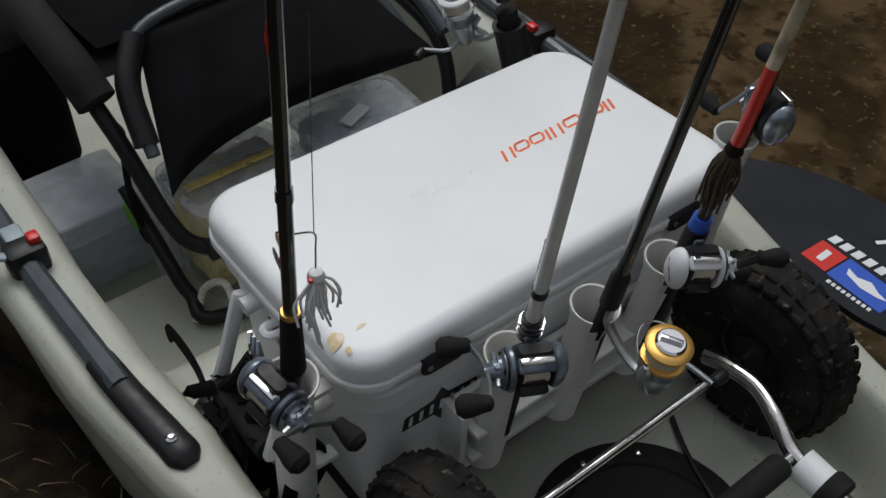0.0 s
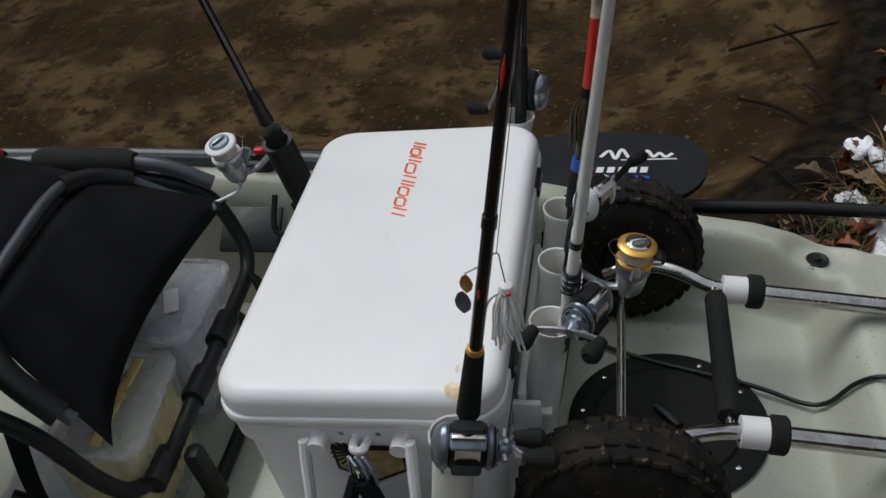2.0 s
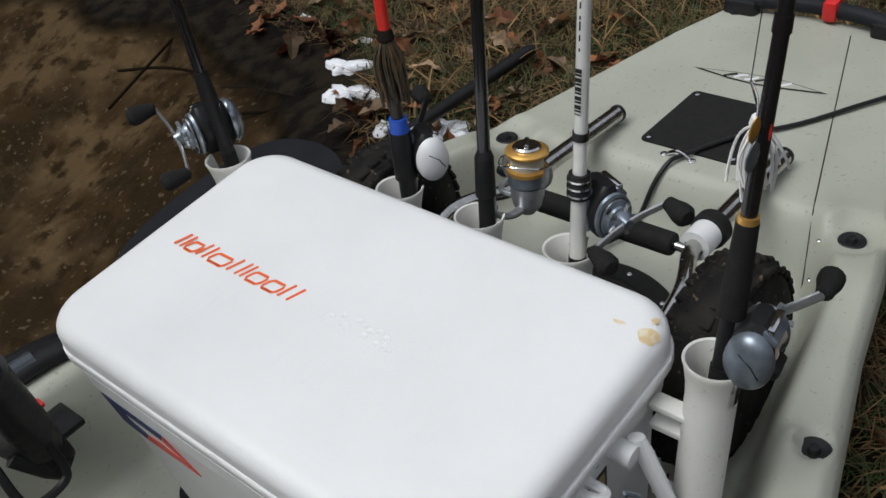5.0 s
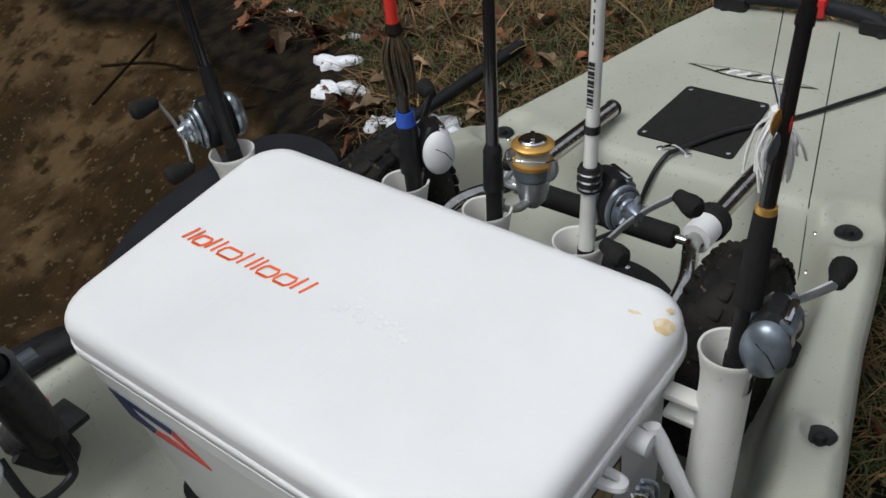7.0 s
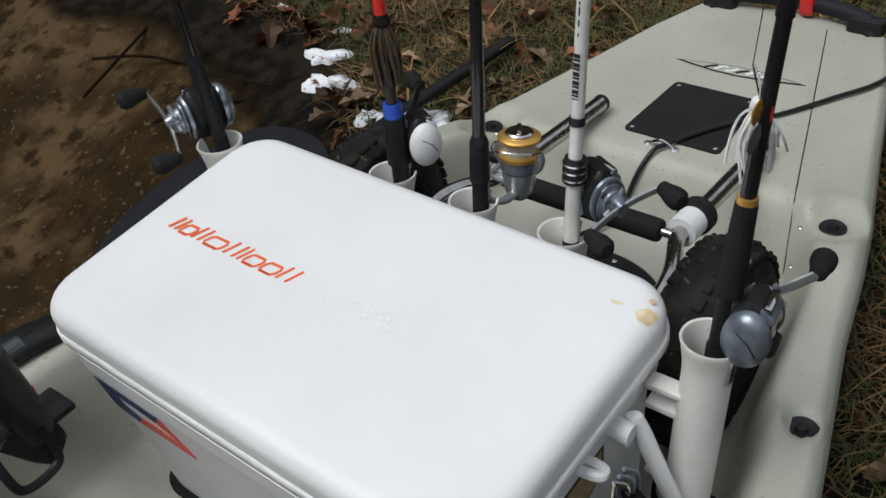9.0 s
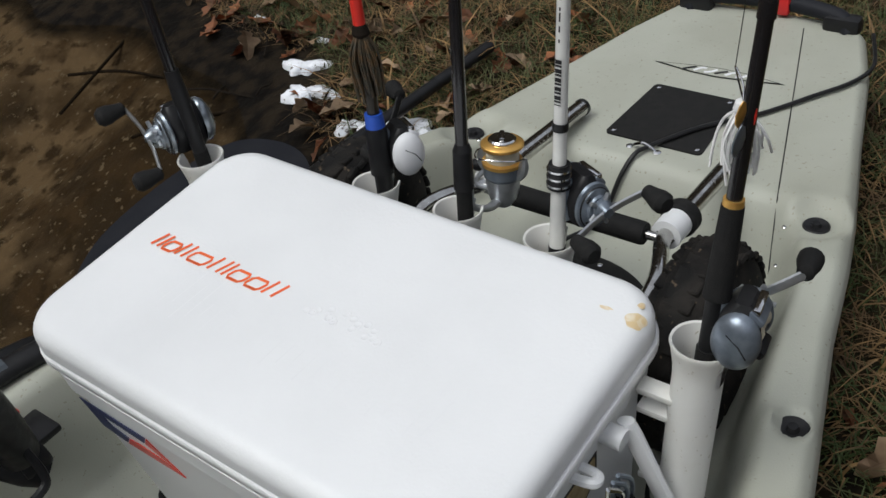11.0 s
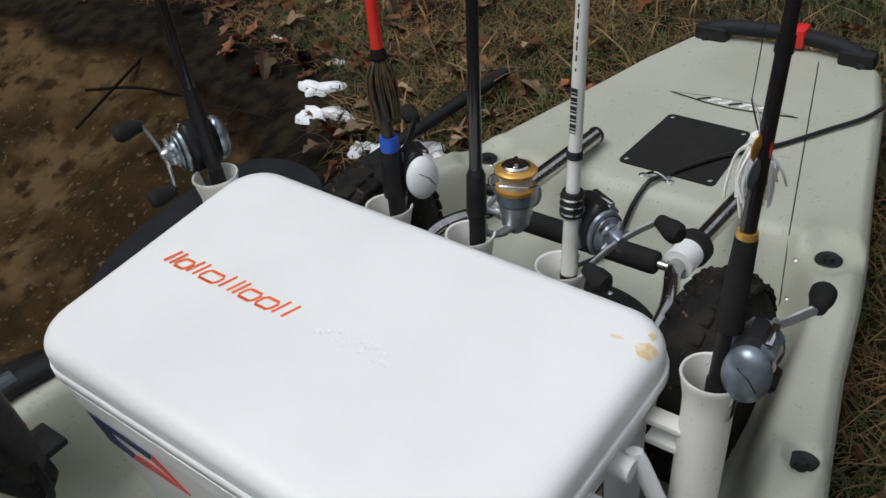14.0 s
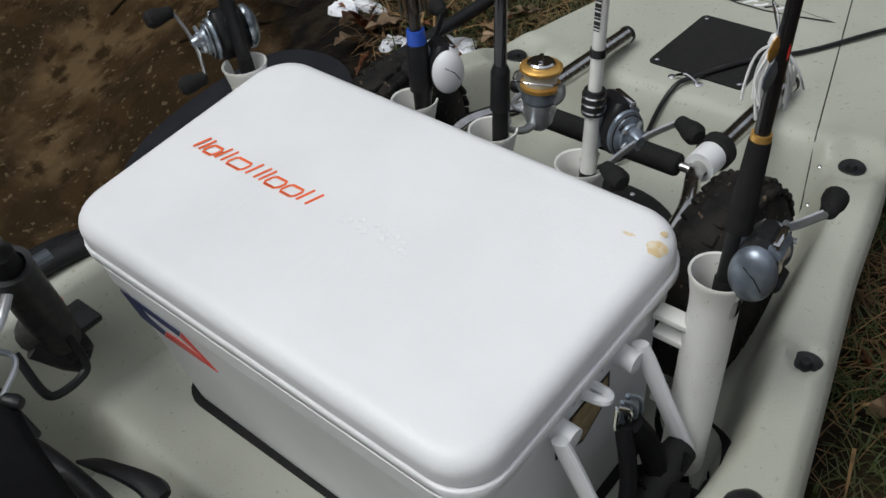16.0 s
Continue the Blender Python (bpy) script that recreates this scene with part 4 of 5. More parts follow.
# black rod with the gold spinning reel
r3 = rod((-0.0062, 0.275, 0.37), (0.005, 0.134), 1.9, [(-0.2, 0.01, 0.011, 0.0105, MATTE, "rear_grip"), (0.0, 0.055, 0.0135, 0.0125, BLACK, "reel_seat"), (0.055, 0.065, 0.0128, 0.009, BLACK, "seat_nut"), (0.065, 1.7, 0.0085, 0.0018, BLANK, "blank")], "black fishing rod with a gold and silver spinning reel")
spinning_reel(r3, reel_pose(-0.002, 0.094, -0.024, (-0.05, 1, 0)), GOLD, CHROME)
guides(r3, (0.55, 0.85, 1.1), (0, 1), 0.012)
# red and cream rod with the white reel
r4 = rod((-0.146, 0.275, 0.37), (-0.034, 0.105), 1.9, [(-0.2, -0.01, 0.012, 0.0125, BLACK, "rear_grip"), (-0.015, 0.055, 0.0165, 0.015, BLACK, "reel_seat"), (0.055, 0.075, 0.0135, 0.0125, BLUE, "blue_band"), (0.075, 0.188, 0.0085, 0.008, BROWNB, "blank"), (0.188, 0.31, 0.0082, 0.0078, RED, "red_section"), (0.31, 0.40, 0.0078, 0.0075, CORK, "cream_section"), (0.40, 0.415, 0.0078, 0.0078, BLUE, "band"), (0.415, 1.7, 0.0072, 0.0018, BLANK, "upper_blank")], "black fishing rod with red and cream bands and a white reel")
casting_reel(r4, reel_pose(0.004, 0.008, 0.018, (0.5, 0.87, 0), 1.0), BLACK, STICKW, hand=1, crank=60)
wk = bmesh.new()
rnd = random.Random(5)
for k in range(46):
    a = rnd.uniform(0, 6.28)
    q = rnd.uniform(0.010, 0.021)
    z1 = 0.092 + rnd.uniform(0.0, 0.04)
    sweep(spline([(0.006 * math.cos(a), 0.006 * math.sin(a), 0.188), (q * math.cos(a), q * math.sin(a), 0.155), (q * 0.9 * math.cos(a + 0.3), q * 0.9 * math.sin(a + 0.3), z1)], 3), 0.0016, 5, wk)
lr = thing("skirted_lure", "dark brown skirted lure hanging against a rod", "lure", m=tilt_pose((-0.146, 0.275, 0.37), (-0.034, 0.105)))
tagged(part("skirt", wk, WEED, lr, sharp=60), kind="stuff")
part("lure_head", lathe([(0.008, 0.180), (0.012, 0.187), (0.0095, 0.196), (0.0082, 0.199)], 14), TWIG, lr)
# black rod in the other end tube
r5 = rod((-0.391, 0.1664, 0.39), (-0.093, 0.058), 1.9, [(-0.2, 0.0, 0.011, 0.011, MATTE, "rear_grip"), (-0.03, 0.075, 0.0105, 0.0105, BLACK, "reel_seat"), (0.075, 0.125, 0.0125, 0.010, BLACK, "fore_grip"), (0.125, 1.7, 0.0085, 0.0018, BLANK, "blank")], "black fishing rod with a silver casting reel")
casting_reel(r5, reel_pose(-0.004, 0.0, 0.035, (-0.95, 0.3, 0), 1.08), BLACK, REELSILVER, hand=1, crank=48)
guides(r5, (0.55, 0.9), (-1, 0))
# rod in the black rail holder
r6 = rod((-0.3297, -0.280, 0.345), (0.231, -0.126), 1.9, [(-0.16, 0.06, 0.0185, 0.0185, MATTE, "rear_grip"), (0.08, 0.16, 0.014, 0.010, BLACK, "fore_grip"), (0.16, 1.5, 0.0085, 0.0018, BLANK, "blank")], "black fishing rod with a silver spinning reel in a rail holder")
spinning_reel(r6, reel_pose(0.04, -0.085, 0.03, (0.4, -1, 0)), STICKW, GUN)


# spinnerbait on the gold-collared rod
def build_spinnerbait():
    lure = thing("spinnerbait", "white skirted spinnerbait hooked on a rod", "lure", m=pose(0.376, 0.224, 0.613))
    part("head", lathe([(0, -0.008), (0.006, -0.006), (0.009, 0.0), (0.007, 0.007), (0, 0.011)], 14), SKIRT, lure)
    part("eye", lathe([(0, -0.003), (0.003, -0.002), (0.003, 0.001), (0, 0.002)], 10, m=pose(0.008, 0.003, 0.003)), RED, lure)
    sk = bmesh.new()
    rnd = random.Random(9)
    for k in range(34):
        a = rnd.uniform(0, 6.28)
        q = rnd.uniform(0.008, 0.026)
        ln = rnd.uniform(0.04, 0.085)
        sweep(spline([(0.004 * math.cos(a), 0.004 * math.sin(a), -0.002), (q * 0.7 * math.cos(a), q * 0.7 * math.sin(a), -0.015), (q * math.cos(a), q * math.sin(a), -ln * 0.6), (q * 1.1 * math.cos(a + 0.3), q * 1.1 * math.sin(a + 0.3), -ln)], 3), 0.0014, 5, sk)
    tagged(part("skirt", sk, SKIRT, lure, "white silicone skirt"), kind="stuff")
    part("wire", sweep(spline([(0, 0, 0.008), (-0.004, -0.004, 0.03), (-0.006, -0.008, 0.046), (0.008, -0.024, 0.040), (0.015, -0.040, 0.034)], 4), 0.0009, 6), CHROME, lure)
    def blade(n, p, s, mt):
        part(n, loft([(0.0008, 0.0004, 0.0003, 0), (0.006 * s, 0.0008, 0.0007, -0.005 * s), (0.0095 * s, 0.0011, 0.001, -0.016 * s), (0.008 * s, 0.0009, 0.0008, -0.026 * s), (0.001, 0.0004, 0.0003, -0.034 * s)], 3), mt, lure, matrix=pose(*p, 6, 4, 78))
    blade("small_blade", (0.015, -0.039, 0.033), 0.8, GOLD)
    blade("large_blade", (0.017, -0.044, 0.012), 1.0, GUN)
    part("line", sweep([(-0.006, -0.008, 0.046), (0.012, 0.06, 0.50)], 0.0005, 5), BLACK, lure)


build_spinnerbait()


# ---- kayak cart ----
def tyre(R=0.149, W=0.048):
    prof = []
    for k in range(15):
        a = radians(-140 + 280 * k / 14)
        prof.append((R - 0.055 + 0.055 * math.cos(a) * (1.0 if abs(a) < 1.2 else 0.95), W * 1.05 * math.sin(a) / math.sin(radians(90)) * 0.98))
    return lathe(prof, 40, closed=True)


cart = thing("kayak_cart", "stainless kayak cart with knobbly black tyres in the tank well", "cart")
AX_Y, AX_Z = 0.350, 0.150
part("axle", sweep([(-0.33, AX_Y, AX_Z), (0.335, AX_Y, AX_Z)], 0.0075, 14), STEEL, cart)
for s in (-1, 1):
    xw = 0.292 * s - 0.005
    wh = part("wheel", lathe([(0.0, -0.03), (0.03, -0.03), (0.034, -0.022), (0.05, -0.02), (0.068, -0.034), (0.072, -0.032), (0.066, -0.012), (0.066, 0.012), (0.072, 0.032), (0.068, 0.034), (0.05, 0.02), (0.034, 0.022), (0.03, 0.03), (0, 0.03)], 28), BLACK, cart, "black plastic wheel", matrix=frame_on((xw, AX_Y, AX_Z), (1, 0, 0), (0, 1, 0)))
    ty = part("tyre", tyre(), RUBBER, wh, "knobbly black rubber tyre with dried mud")
    kb = bmesh.new()
    rnd = random.Random(3)
    for k in range(34):
        for j, w in enumerate((-0.030, -0.010, 0.012, 0.031)):
            a = 2 * math.pi * (k + 0.5 * (j % 2)) / 34
            rr = 0.149 - 0.010 * (abs(w) / 0.03) ** 2 - 0.0046
            q = rbox(0.009, 0.022, 0.018, 0.002, 1, m=pose(0, 0, 0, 0, 0, math.degrees(a)) @ pose(rr, 0, w, 0, 28 * w / 0.03, 12 if j % 2 else -12))
            join(kb, q)
    part("tread", kb, RUBBER, wh, sharp=30)
    part("hub_cap", lathe([(0.014, 0.028), (0.014, 0.036), (0.010, 0.040), (0, 0.040)], 18), STEEL, wh, matrix=pose(0, 0, 0, 0 if s > 0 else 180, 0, 0))
    # bent leg from the collar to the axle, then the straight tube aft
    cx = 0.161 * s
    part("leg", sweep(spline([(cx, 0.58, 0.164), (cx, 0.535, 0.168), (cx + 0.004 * s, 0.50, 0.172), (cx + 0.024 * s, 0.452, 0.184), (cx + 0.040 * s, 0.405, 0.186), (cx + 0.044 * s, AX_Y, 0.174), (cx + 0.044 * s, AX_Y - 0.03, 0.162)], 5), 0.0125, 14), STEEL, cart)
    part("post", sweep([(cx, 0.52, 0.169), (cx - 0.001 * s, 0.67, 0.152), (cx - 0.002 * s, 0.832, 0.133)], 0.0155, 16), STEEL, cart)
    part("collar", sweep([(cx, 0.520, 0.169), (cx, 0.560, 0.1655)], 0.024, 20), WHITE, cart, "white plastic collar")
    part("rubber_ring", sweep([(cx, 0.560, 0.1655), (cx, 0.564, 0.1652), (cx, 0.583, 0.163), (cx, 0.587, 0.1626)], [0.026, 0.0295, 0.0295, 0.026], 20), MATTE, cart, "black rubber ring")
    part("end_cap", sweep([(cx - 0.002 * s, 0.831, 0.133), (cx - 0.002 * s, 0.838, 0.1322)], 0.0165, 16), BLACK, cart)
part("grip_bar", sweep([(-0.158, 0.507, 0.172), (0.158, 0.507, 0.172)], 0.0075, 12), STEEL, cart)
part("foam_grip", sweep([(-0.135, 0.507, 0.172), (-0.13, 0.507, 0.172), (0.13, 0.507, 0.172), (0.135, 0.507, 0.172)], [0.017, 0.0185, 0.0185, 0.017], 18), MATTE, cart, "black foam sleeve")

# ---- paddle and pole along the water side ----
pad = thing("paddle", "dark paddle with white and blue stickers lying along the gunwale", "paddle", m=pose(0, 0, 0))
out = [(-0.60, -0.06), (-0.65, -0.03), (-0.73, 0.07), (-0.775, 0.16), (-0.795, 0.28), (-0.795, 0.40), (-0.775, 0.48), (-0.735, 0.52), (-0.665, 0.535), (-0.595, 0.518), (-0.540, 0.47), (-0.515, 0.38), (-0.525, 0.27), (-0.545, 0.15), (-0.57, 0.03), (-0.585, -0.04)]
po = [(p.x, p.y) for p in spline([(x, y, 0) for x, y in out + out[:1]], 4)][:-1]
part("blade", slab(po, 0.012, m=pose(0, 0, 0.089)), BLADE, pad, "dark blue-black blade")
part("shaft", sweep(spline([(-0.602, 0.02, 0.099), (-0.595, -0.05, 0.115), (-0.565, -0.2, 0.180), (-0.55, -0.6, 0.20), (-0.53, -1.2, 0.21)], 5), 0.0165, 14), BLACK, pad)
PZ = 0.1015
mark = part("script_mark", sweep(spline([(-0.690, 0.305, 0), (-0.716, 0.325, 0), (-0.683, 0.338, 0), (-0.722, 0.352, 0), (-0.688, 0.368, 0), (-0.706, 0.380, 0), (-0.688, 0.392, 0), (-0.716, 0.408, 0), (-0.690, 0.420, 0), (-0.706, 0.434, 0), (-0.690, 0.446, 0), (-0.704, 0.462, 0)], 5), 0.0042, 8, flat=0.12), STICKW, pad, "white script mark, plain strokes", matrix=pose(0, 0, PZ))
part("script_mark", sweep([(-0.678, 0.350, 0), (-0.682, 0.470, 0)], 0.0022, 8, flat=0.15), STICKW, pad, matrix=pose(0, 0, PZ))
for k in range(7):
    y = 0.258 + 0.0235 * k
    part("sticker_stroke", slab([(-0.648, y - 0.006), (-0.648, y + 0.0095), (-0.627, y + 0.006), (-0.627, y - 0.0095)], 0.0008), STICKW, pad, matrix=pose(0, 0, PZ))
part("red_sticker", slab(rrect(0.030, 0.026, 0.002, 2), 0.0008), RED, pad, "red square sticker", matrix=pose(-0.588, 0.270, PZ, 0, 0, -3))
part("sticker_stroke", slab(rrect(0.016, 0.006, 0.002, 2), 0.0008), STICKW, pad, matrix=pose(-0.588, 0.270, PZ + 0.0008))
part("blue_sticker", slab(rrect(0.032, 0.054, 0.002, 2), 0.0008), BLUE, pad, "blue sticker with a white shape", matrix=pose(-0.584, 0.354, PZ, 0, 0, -3))
part("sticker_shape", slab([(-0.010, -0.040), (0.004, -0.034), (0.012, 0.0), (0.006, 0.034), (0.0, 0.046), (-0.004, 0.024), (-0.014, 0.004), (-0.004, -0.018)], 0.0008), STICKW, pad, matrix=pose(-0.584, 0.354, PZ + 0.0008, 0, 0, -3))
for k in range(9):
    part("sticker_bar", slab(rrect(0.004, 0.0032, 0.001, 2), 0.0006), STICKW, pad, matrix=pose(-0.543, 0.312 + 0.0098 * k, PZ))
tagged(part("anchor_pole", sweep([(-0.705, 0.30, -0.04), (-0.712, 0.75, -0.05), (-0.665, 1.25, -0.05)], 0.016, 12), BLACK), "black pole lying beside the kayak on the bank", "pole")

# ---- cable on the stern ----
tagged(part("cable", sweep(spline([(-0.20, 0.29, 0.006), (-0.145, 0.39, 0.014), (-0.085, 0.57, 0.016), (-0.05, 0.655, 0.012), (-0.036, 0.692, 0.030), (-0.022, 0.722, 0.088), (-0.010, 0.752, 0.119), (0.002, 0.782, 0.121), (0.06, 0.875, 0.121), (0.133, 0.960, 0.117), (0.197, 1.056, 0.116), (0.243, 1.13, 0.115), (0.255, 1.21, 0.110), (0.215, 1.34, 0.10)], 6), 0.0042, 8), BLACK), "thin black cable running over the stern deck", "cable")


# ---- rail-mounted rod holder by the water side ----
rh = thing("rail_rod_holder", "black plastic rod holder clamped to the side rail", "rod holder")
ax = Vector((0.231, -0.126, 1)).normalized()
o = Vector((-0.340, -0.274, 0.30))
part("cup", lathe([(0.018, -0.11), (0.026, -0.11), (0.029, -0.05), (0.0285, 0.07), (0.030, 0.078), (0.022, 0.078), (0.020, -0.04)], 24, closed=True), BLACK, rh, matrix=frame_on(o, ax, (0, 1, 0)))
part("mount_arm", sweep([o + Vector((-0.02, 0.01, -0.07)), Vector((-0.40, -0.275, 0.20)), Vector((-0.425, -0.255, 0.175))], [0.030, 0.030, 0.024], 14), BLACK, rh)
part("holder_loop", sweep(spline([(-0.35, -0.325, 0.235), (-0.318, -0.328, 0.185), (-0.312, -0.315, 0.168), (-0.312, -0.275, 0.168), (-0.318, -0.262, 0.185), (-0.345, -0.262, 0.24)], 5), 0.0062, 8), BLACK, rh)
part("butt", sweep([(-0.385, -0.29, 0.20), (-0.362, -0.265, 0.165), (-0.345, -0.25, 0.15)], [0.022, 0.022, 0.018], 14), BLACK, rh)
part("lever", sweep(spline([(-0.318, -0.33, 0.33), (-0.30, -0.345, 0.345), (-0.30, -0.335, 0.375)], 4), 0.007, 8, flat=0.5), SILVER, rh)
part("red_clip", rbox(0.02, 0.012, 0.008, 0.003, m=pose(-0.425, -0.225, 0.205)), REDP, rh)
pl = part("mount_plate", rbox(0.06, 0.10, 0.012, 0.004, m=pose(-0.405, -0.245, 0.172)), BLACK, rh)
for y in (-0.275, -0.235):
    part("screw", lathe([(0.005, 0), (0.005, 0.002), (0, 0.003)], 10), CHROME, pl, matrix=pose(-0.39, y, 0.178))
part("pivot_knob", lathe([(0.018, -0.02), (0.021, -0.015), (0.021, 0.015), (0.018, 0.02)], 18), BLACK, rh, matrix=frame_on((-0.36, -0.255, 0.175), (0, 1, 0), (1, 0, 0)))


# ---- seat ----
seat = thing("folding_chair", "black mesh kayak seat on a bent tube frame", "chair")
def panel(corners, n=10, sag=0.03, thick=0.02, arch=0.0):
    """A cushion stretched between four corners, bulging by sag."""
    bm = bmesh.new()
    a, b, c, d = [Vector(q) for q in corners]
    nor = (b - a).cross(d - a).normalized()
    lay = []
    for off in (0, thick):
        g = []
        for i in range(n + 1):
            u = i / n
            row = []
            for j in range(n + 1):
                v = j / n
                p = (a * (1 - u) + b * u) * (1 - v) + (d * (1 - u) + c * u) * v
                p = p + (d - a) * arch * math.sin(math.pi * u ** 0.65) * (1 - v)
                p = p + nor * 0.006 * noise.noise(p * 9.0)
                edge = min(u, 1 - u, v, 1 - v)
                w = smooth(0, 0.12, edge)
                row.append(bm.verts.new(p + nor * (sag * 4 * u * (1 - u) * 4 * v * (1 - v) / 2 + (off - thick / 2) * w)))
            g.append(row)
        lay.append(g)
    for g in lay:
        for i in range(n):
            for j in range(n):
                bm.faces.new((g[i][j], g[i + 1][j], g[i + 1][j + 1], g[i][j + 1]))
    bmesh.ops.remove_doubles(bm, verts=bm.verts, dist=1e-5)
    return bm


part("seat_base", panel([(0.31, -0.58, 0.34), (-0.28, -0.58, 0.34), (-0.28, -1.20, 0.30), (0.31, -1.20, 0.30)], sag=-0.02, thick=0.05), FABRIC, seat, "black mesh seat")
part("backrest", panel([(0.275, -0.405, 0.205), (-0.245, -0.375, 0.295), (-0.17, -0.60, 0.40), (0.21, -0.60, 0.395)], n=22, sag=0.025, thick=0.035, arch=0.15), FABRIC, seat, "black mesh backrest")
part("back_frame", sweep(spline([(0.275, -0.45, 0.26), (0.26, -0.54, 0.34), (0.20, -0.595, 0.395), (0.04, -0.605, 0.415), (-0.12, -0.60, 0.415), (-0.20, -0.54, 0.37), (-0.235, -0.44, 0.29)], 6), 0.0115, 12), RAIL, seat, "grey bent tube")
part("frame_sleeve", sweep(spline([(-0.11, -0.602, 0.416), (-0.17, -0.575, 0.395), (-0.205, -0.53, 0.365)], 5), 0.019, 12), BLACK, seat)
part("frame_sleeve", sweep(spline([(0.215, -0.59, 0.39), (0.26, -0.54, 0.34), (0.275, -0.47, 0.27)], 5), 0.021, 12), BLACK, seat)
part("base_frame", sweep(spline([(0.32, -0.90, 0.36), (0.325, -0.68, 0.37), (0.305, -0.52, 0.27), (0.275, -0.455, 0.12), (0.245, -0.425, 0.065), (0.19, -0.395, 0.065), (0.10, -0.375, 0.10), (-0.15, -0.372, 0.12), (-0.25, -0.375, 0.13), (-0.29, -0.395, 0.18), (-0.295, -0.45, 0.28), (-0.28, -0.60, 0.33)], 6), 0.0145, 12), BLACK, seat)
part("foot_frame", sweep(spline([(0.285, -0.62, 0.08), (0.28, -0.50, 0.0), (0.27, -0.44, -0.06), (0.23, -0.375, -0.083), (-0.20, -0.37, -0.083), (-0.26, -0.40, -0.05), (-0.27, -0.55, 0.08)], 6), 0.0135, 12), BLACK, seat)
for x, y, z in ((0.20, -0.398, 0.065), (-0.08, -0.373, 0.12), (0.05, -0.374, 0.108)):
    part("tube_clamp", sweep([(x - 0.035, y, z), (x + 0.035, y, z)], 0.021, 12), BLACK, seat)
part("leg_block", rbox(0.036, 0.030, 0.13, 0.010, m=pose(0.165, -0.345, 0.01, 10, 0, 0)), BLACK, seat)
part("strap", sweep(spline([(0.285, -0.55, 0.26), (0.295, -0.56, 0.12), (0.29, -0.56, 0.0)], 5), 0.018, 8, flat=0.15, up=(1, 0, 0)), FABRIC, seat)
part("armrest", sweep(spline([(0.315, -0.54, 0.33), (0.325, -0.60, 0.375), (0.33, -0.72, 0.40), (0.32, -0.86, 0.38)], 5), 0.034, 12), MATTE, seat)
arm = part("side_bar", sweep(spline([(-0.295, -0.42, 0.30), (-0.29, -0.52, 0.345), (-0.285, -0.70, 0.357), (-0.28, -0.95, 0.352), (-0.27, -1.3, 0.34)], 6), 0.015, 12), RAIL, seat, "grey bar beside the seat")
part("bar_sleeve", sweep([(-0.287, -0.56, 0.35), (-0.286, -0.58, 0.352), (-0.285, -0.74, 0.357), (-0.283, -0.76, 0.357)], [0.022, 0.029, 0.029, 0.022], 16), MATTE, arm)
part("bar_clamp", rbox(0.04, 0.035, 0.05, 0.01, m=pose(-0.28, -0.84, 0.355)), BLACK, arm)
for y in (-0.825, -0.865):
    part("clamp_lever", rbox(0.022, 0.016, 0.014, 0.004, m=pose(-0.268, y, 0.385)), REDP, arm, "red lever")
part("mount_plate", rbox(0.10, 0.13, 0.014, 0.005, m=pose(-0.395, -0.415, 0.115, 0, 35, 0)), BLACK, seat)
part("release_lever", sweep(spline([(-0.215, -0.36, 0.15), (-0.205, -0.335, 0.115), (-0.165, -0.315, 0.09), (-0.13, -0.315, 0.085)], 5), [0.003, 0.006, 0.009, 0.011, 0.012, 0.012, 0.012, 0.013, 0.014, 0.015, 0.016, 0.017, 0.018, 0.018, 0.017, 0.014], 10, flat=0.6), BLACK, seat)
part("head_pad", panel([(0.27, -0.62, 0.37), (-0.22, -0.62, 0.37), (-0.22, -1.02, 0.47), (0.36, -1.02, 0.47)], n=20, sag=0.02, thick=0.05), FABRIC, seat, "black padded panel")

# ---- boxes under and beside the seat ----
def lunch_box(name, label, c, hx, hy, h, rz, body, lid, inner=None):
    t = thing(name, label, "box", m=pose(*c, 0, 0, rz))
    part("tub", loft([(hx * 0.88, hy * 0.86, 0.03, 0.0), (hx * 0.9, hy * 0.88, 0.032, 0.004), (hx * 0.97, hy * 0.96, 0.035, h - 0.016), (hx * 0.97, hy * 0.96, 0.035, h - 0.012)], 6), body, t)
    part("lid", loft([(hx, hy, 0.037, h - 0.014), (hx * 1.01, hy * 1.015, 0.038, h - 0.010), (hx * 1.01, hy * 1.015, 0.038, h - 0.003), (hx * 0.97, hy * 0.96, 0.035, h), (hx * 0.90, hy * 0.86, 0.03, h), (hx * 0.88, hy * 0.84, 0.03, h - 0.004), (hx * 0.4, hy * 0.4, 0.02, h - 0.004)], 6), lid, t)
    return t


yb = lunch_box("storage_box", "frosted clear box with yellow contents under the seat", (0.122, -0.500, -0.098), 0.122, 0.086, 0.235, 4, FROST, FROST)
part("contents", rbox(0.205, 0.138, 0.205, 0.02, m=pose(0, 0, 0.118)), YELLOW, yb, "yellow contents")
part("yellow_strip", rbox(0.20, 0.018, 0.005, 0.002, m=pose(0.0, 0.012, 0.236, 0, 0, -3)), YELLOW, yb, "yellow strip")
bb = lunch_box("storage_box", "frosted clear box with bluish contents under the seat", (-0.148, -0.500, -0.098), 0.122, 0.086, 0.235, -3, FROST, FROST)
part("contents", rbox(0.205, 0.138, 0.200, 0.02, m=pose(0, 0, 0.114)), material("bluish_contents", (0.42, 0.50, 0.64), 0.5, second=(0.74, 0.76, 0.72), scale=14), bb)
part("paper_tag", slab(rrect(0.035, 0.014, 0.002, 2), 0.001), STICKW, bb, matrix=pose(0.01, 0.01, 0.2355, 0, 0, 25))
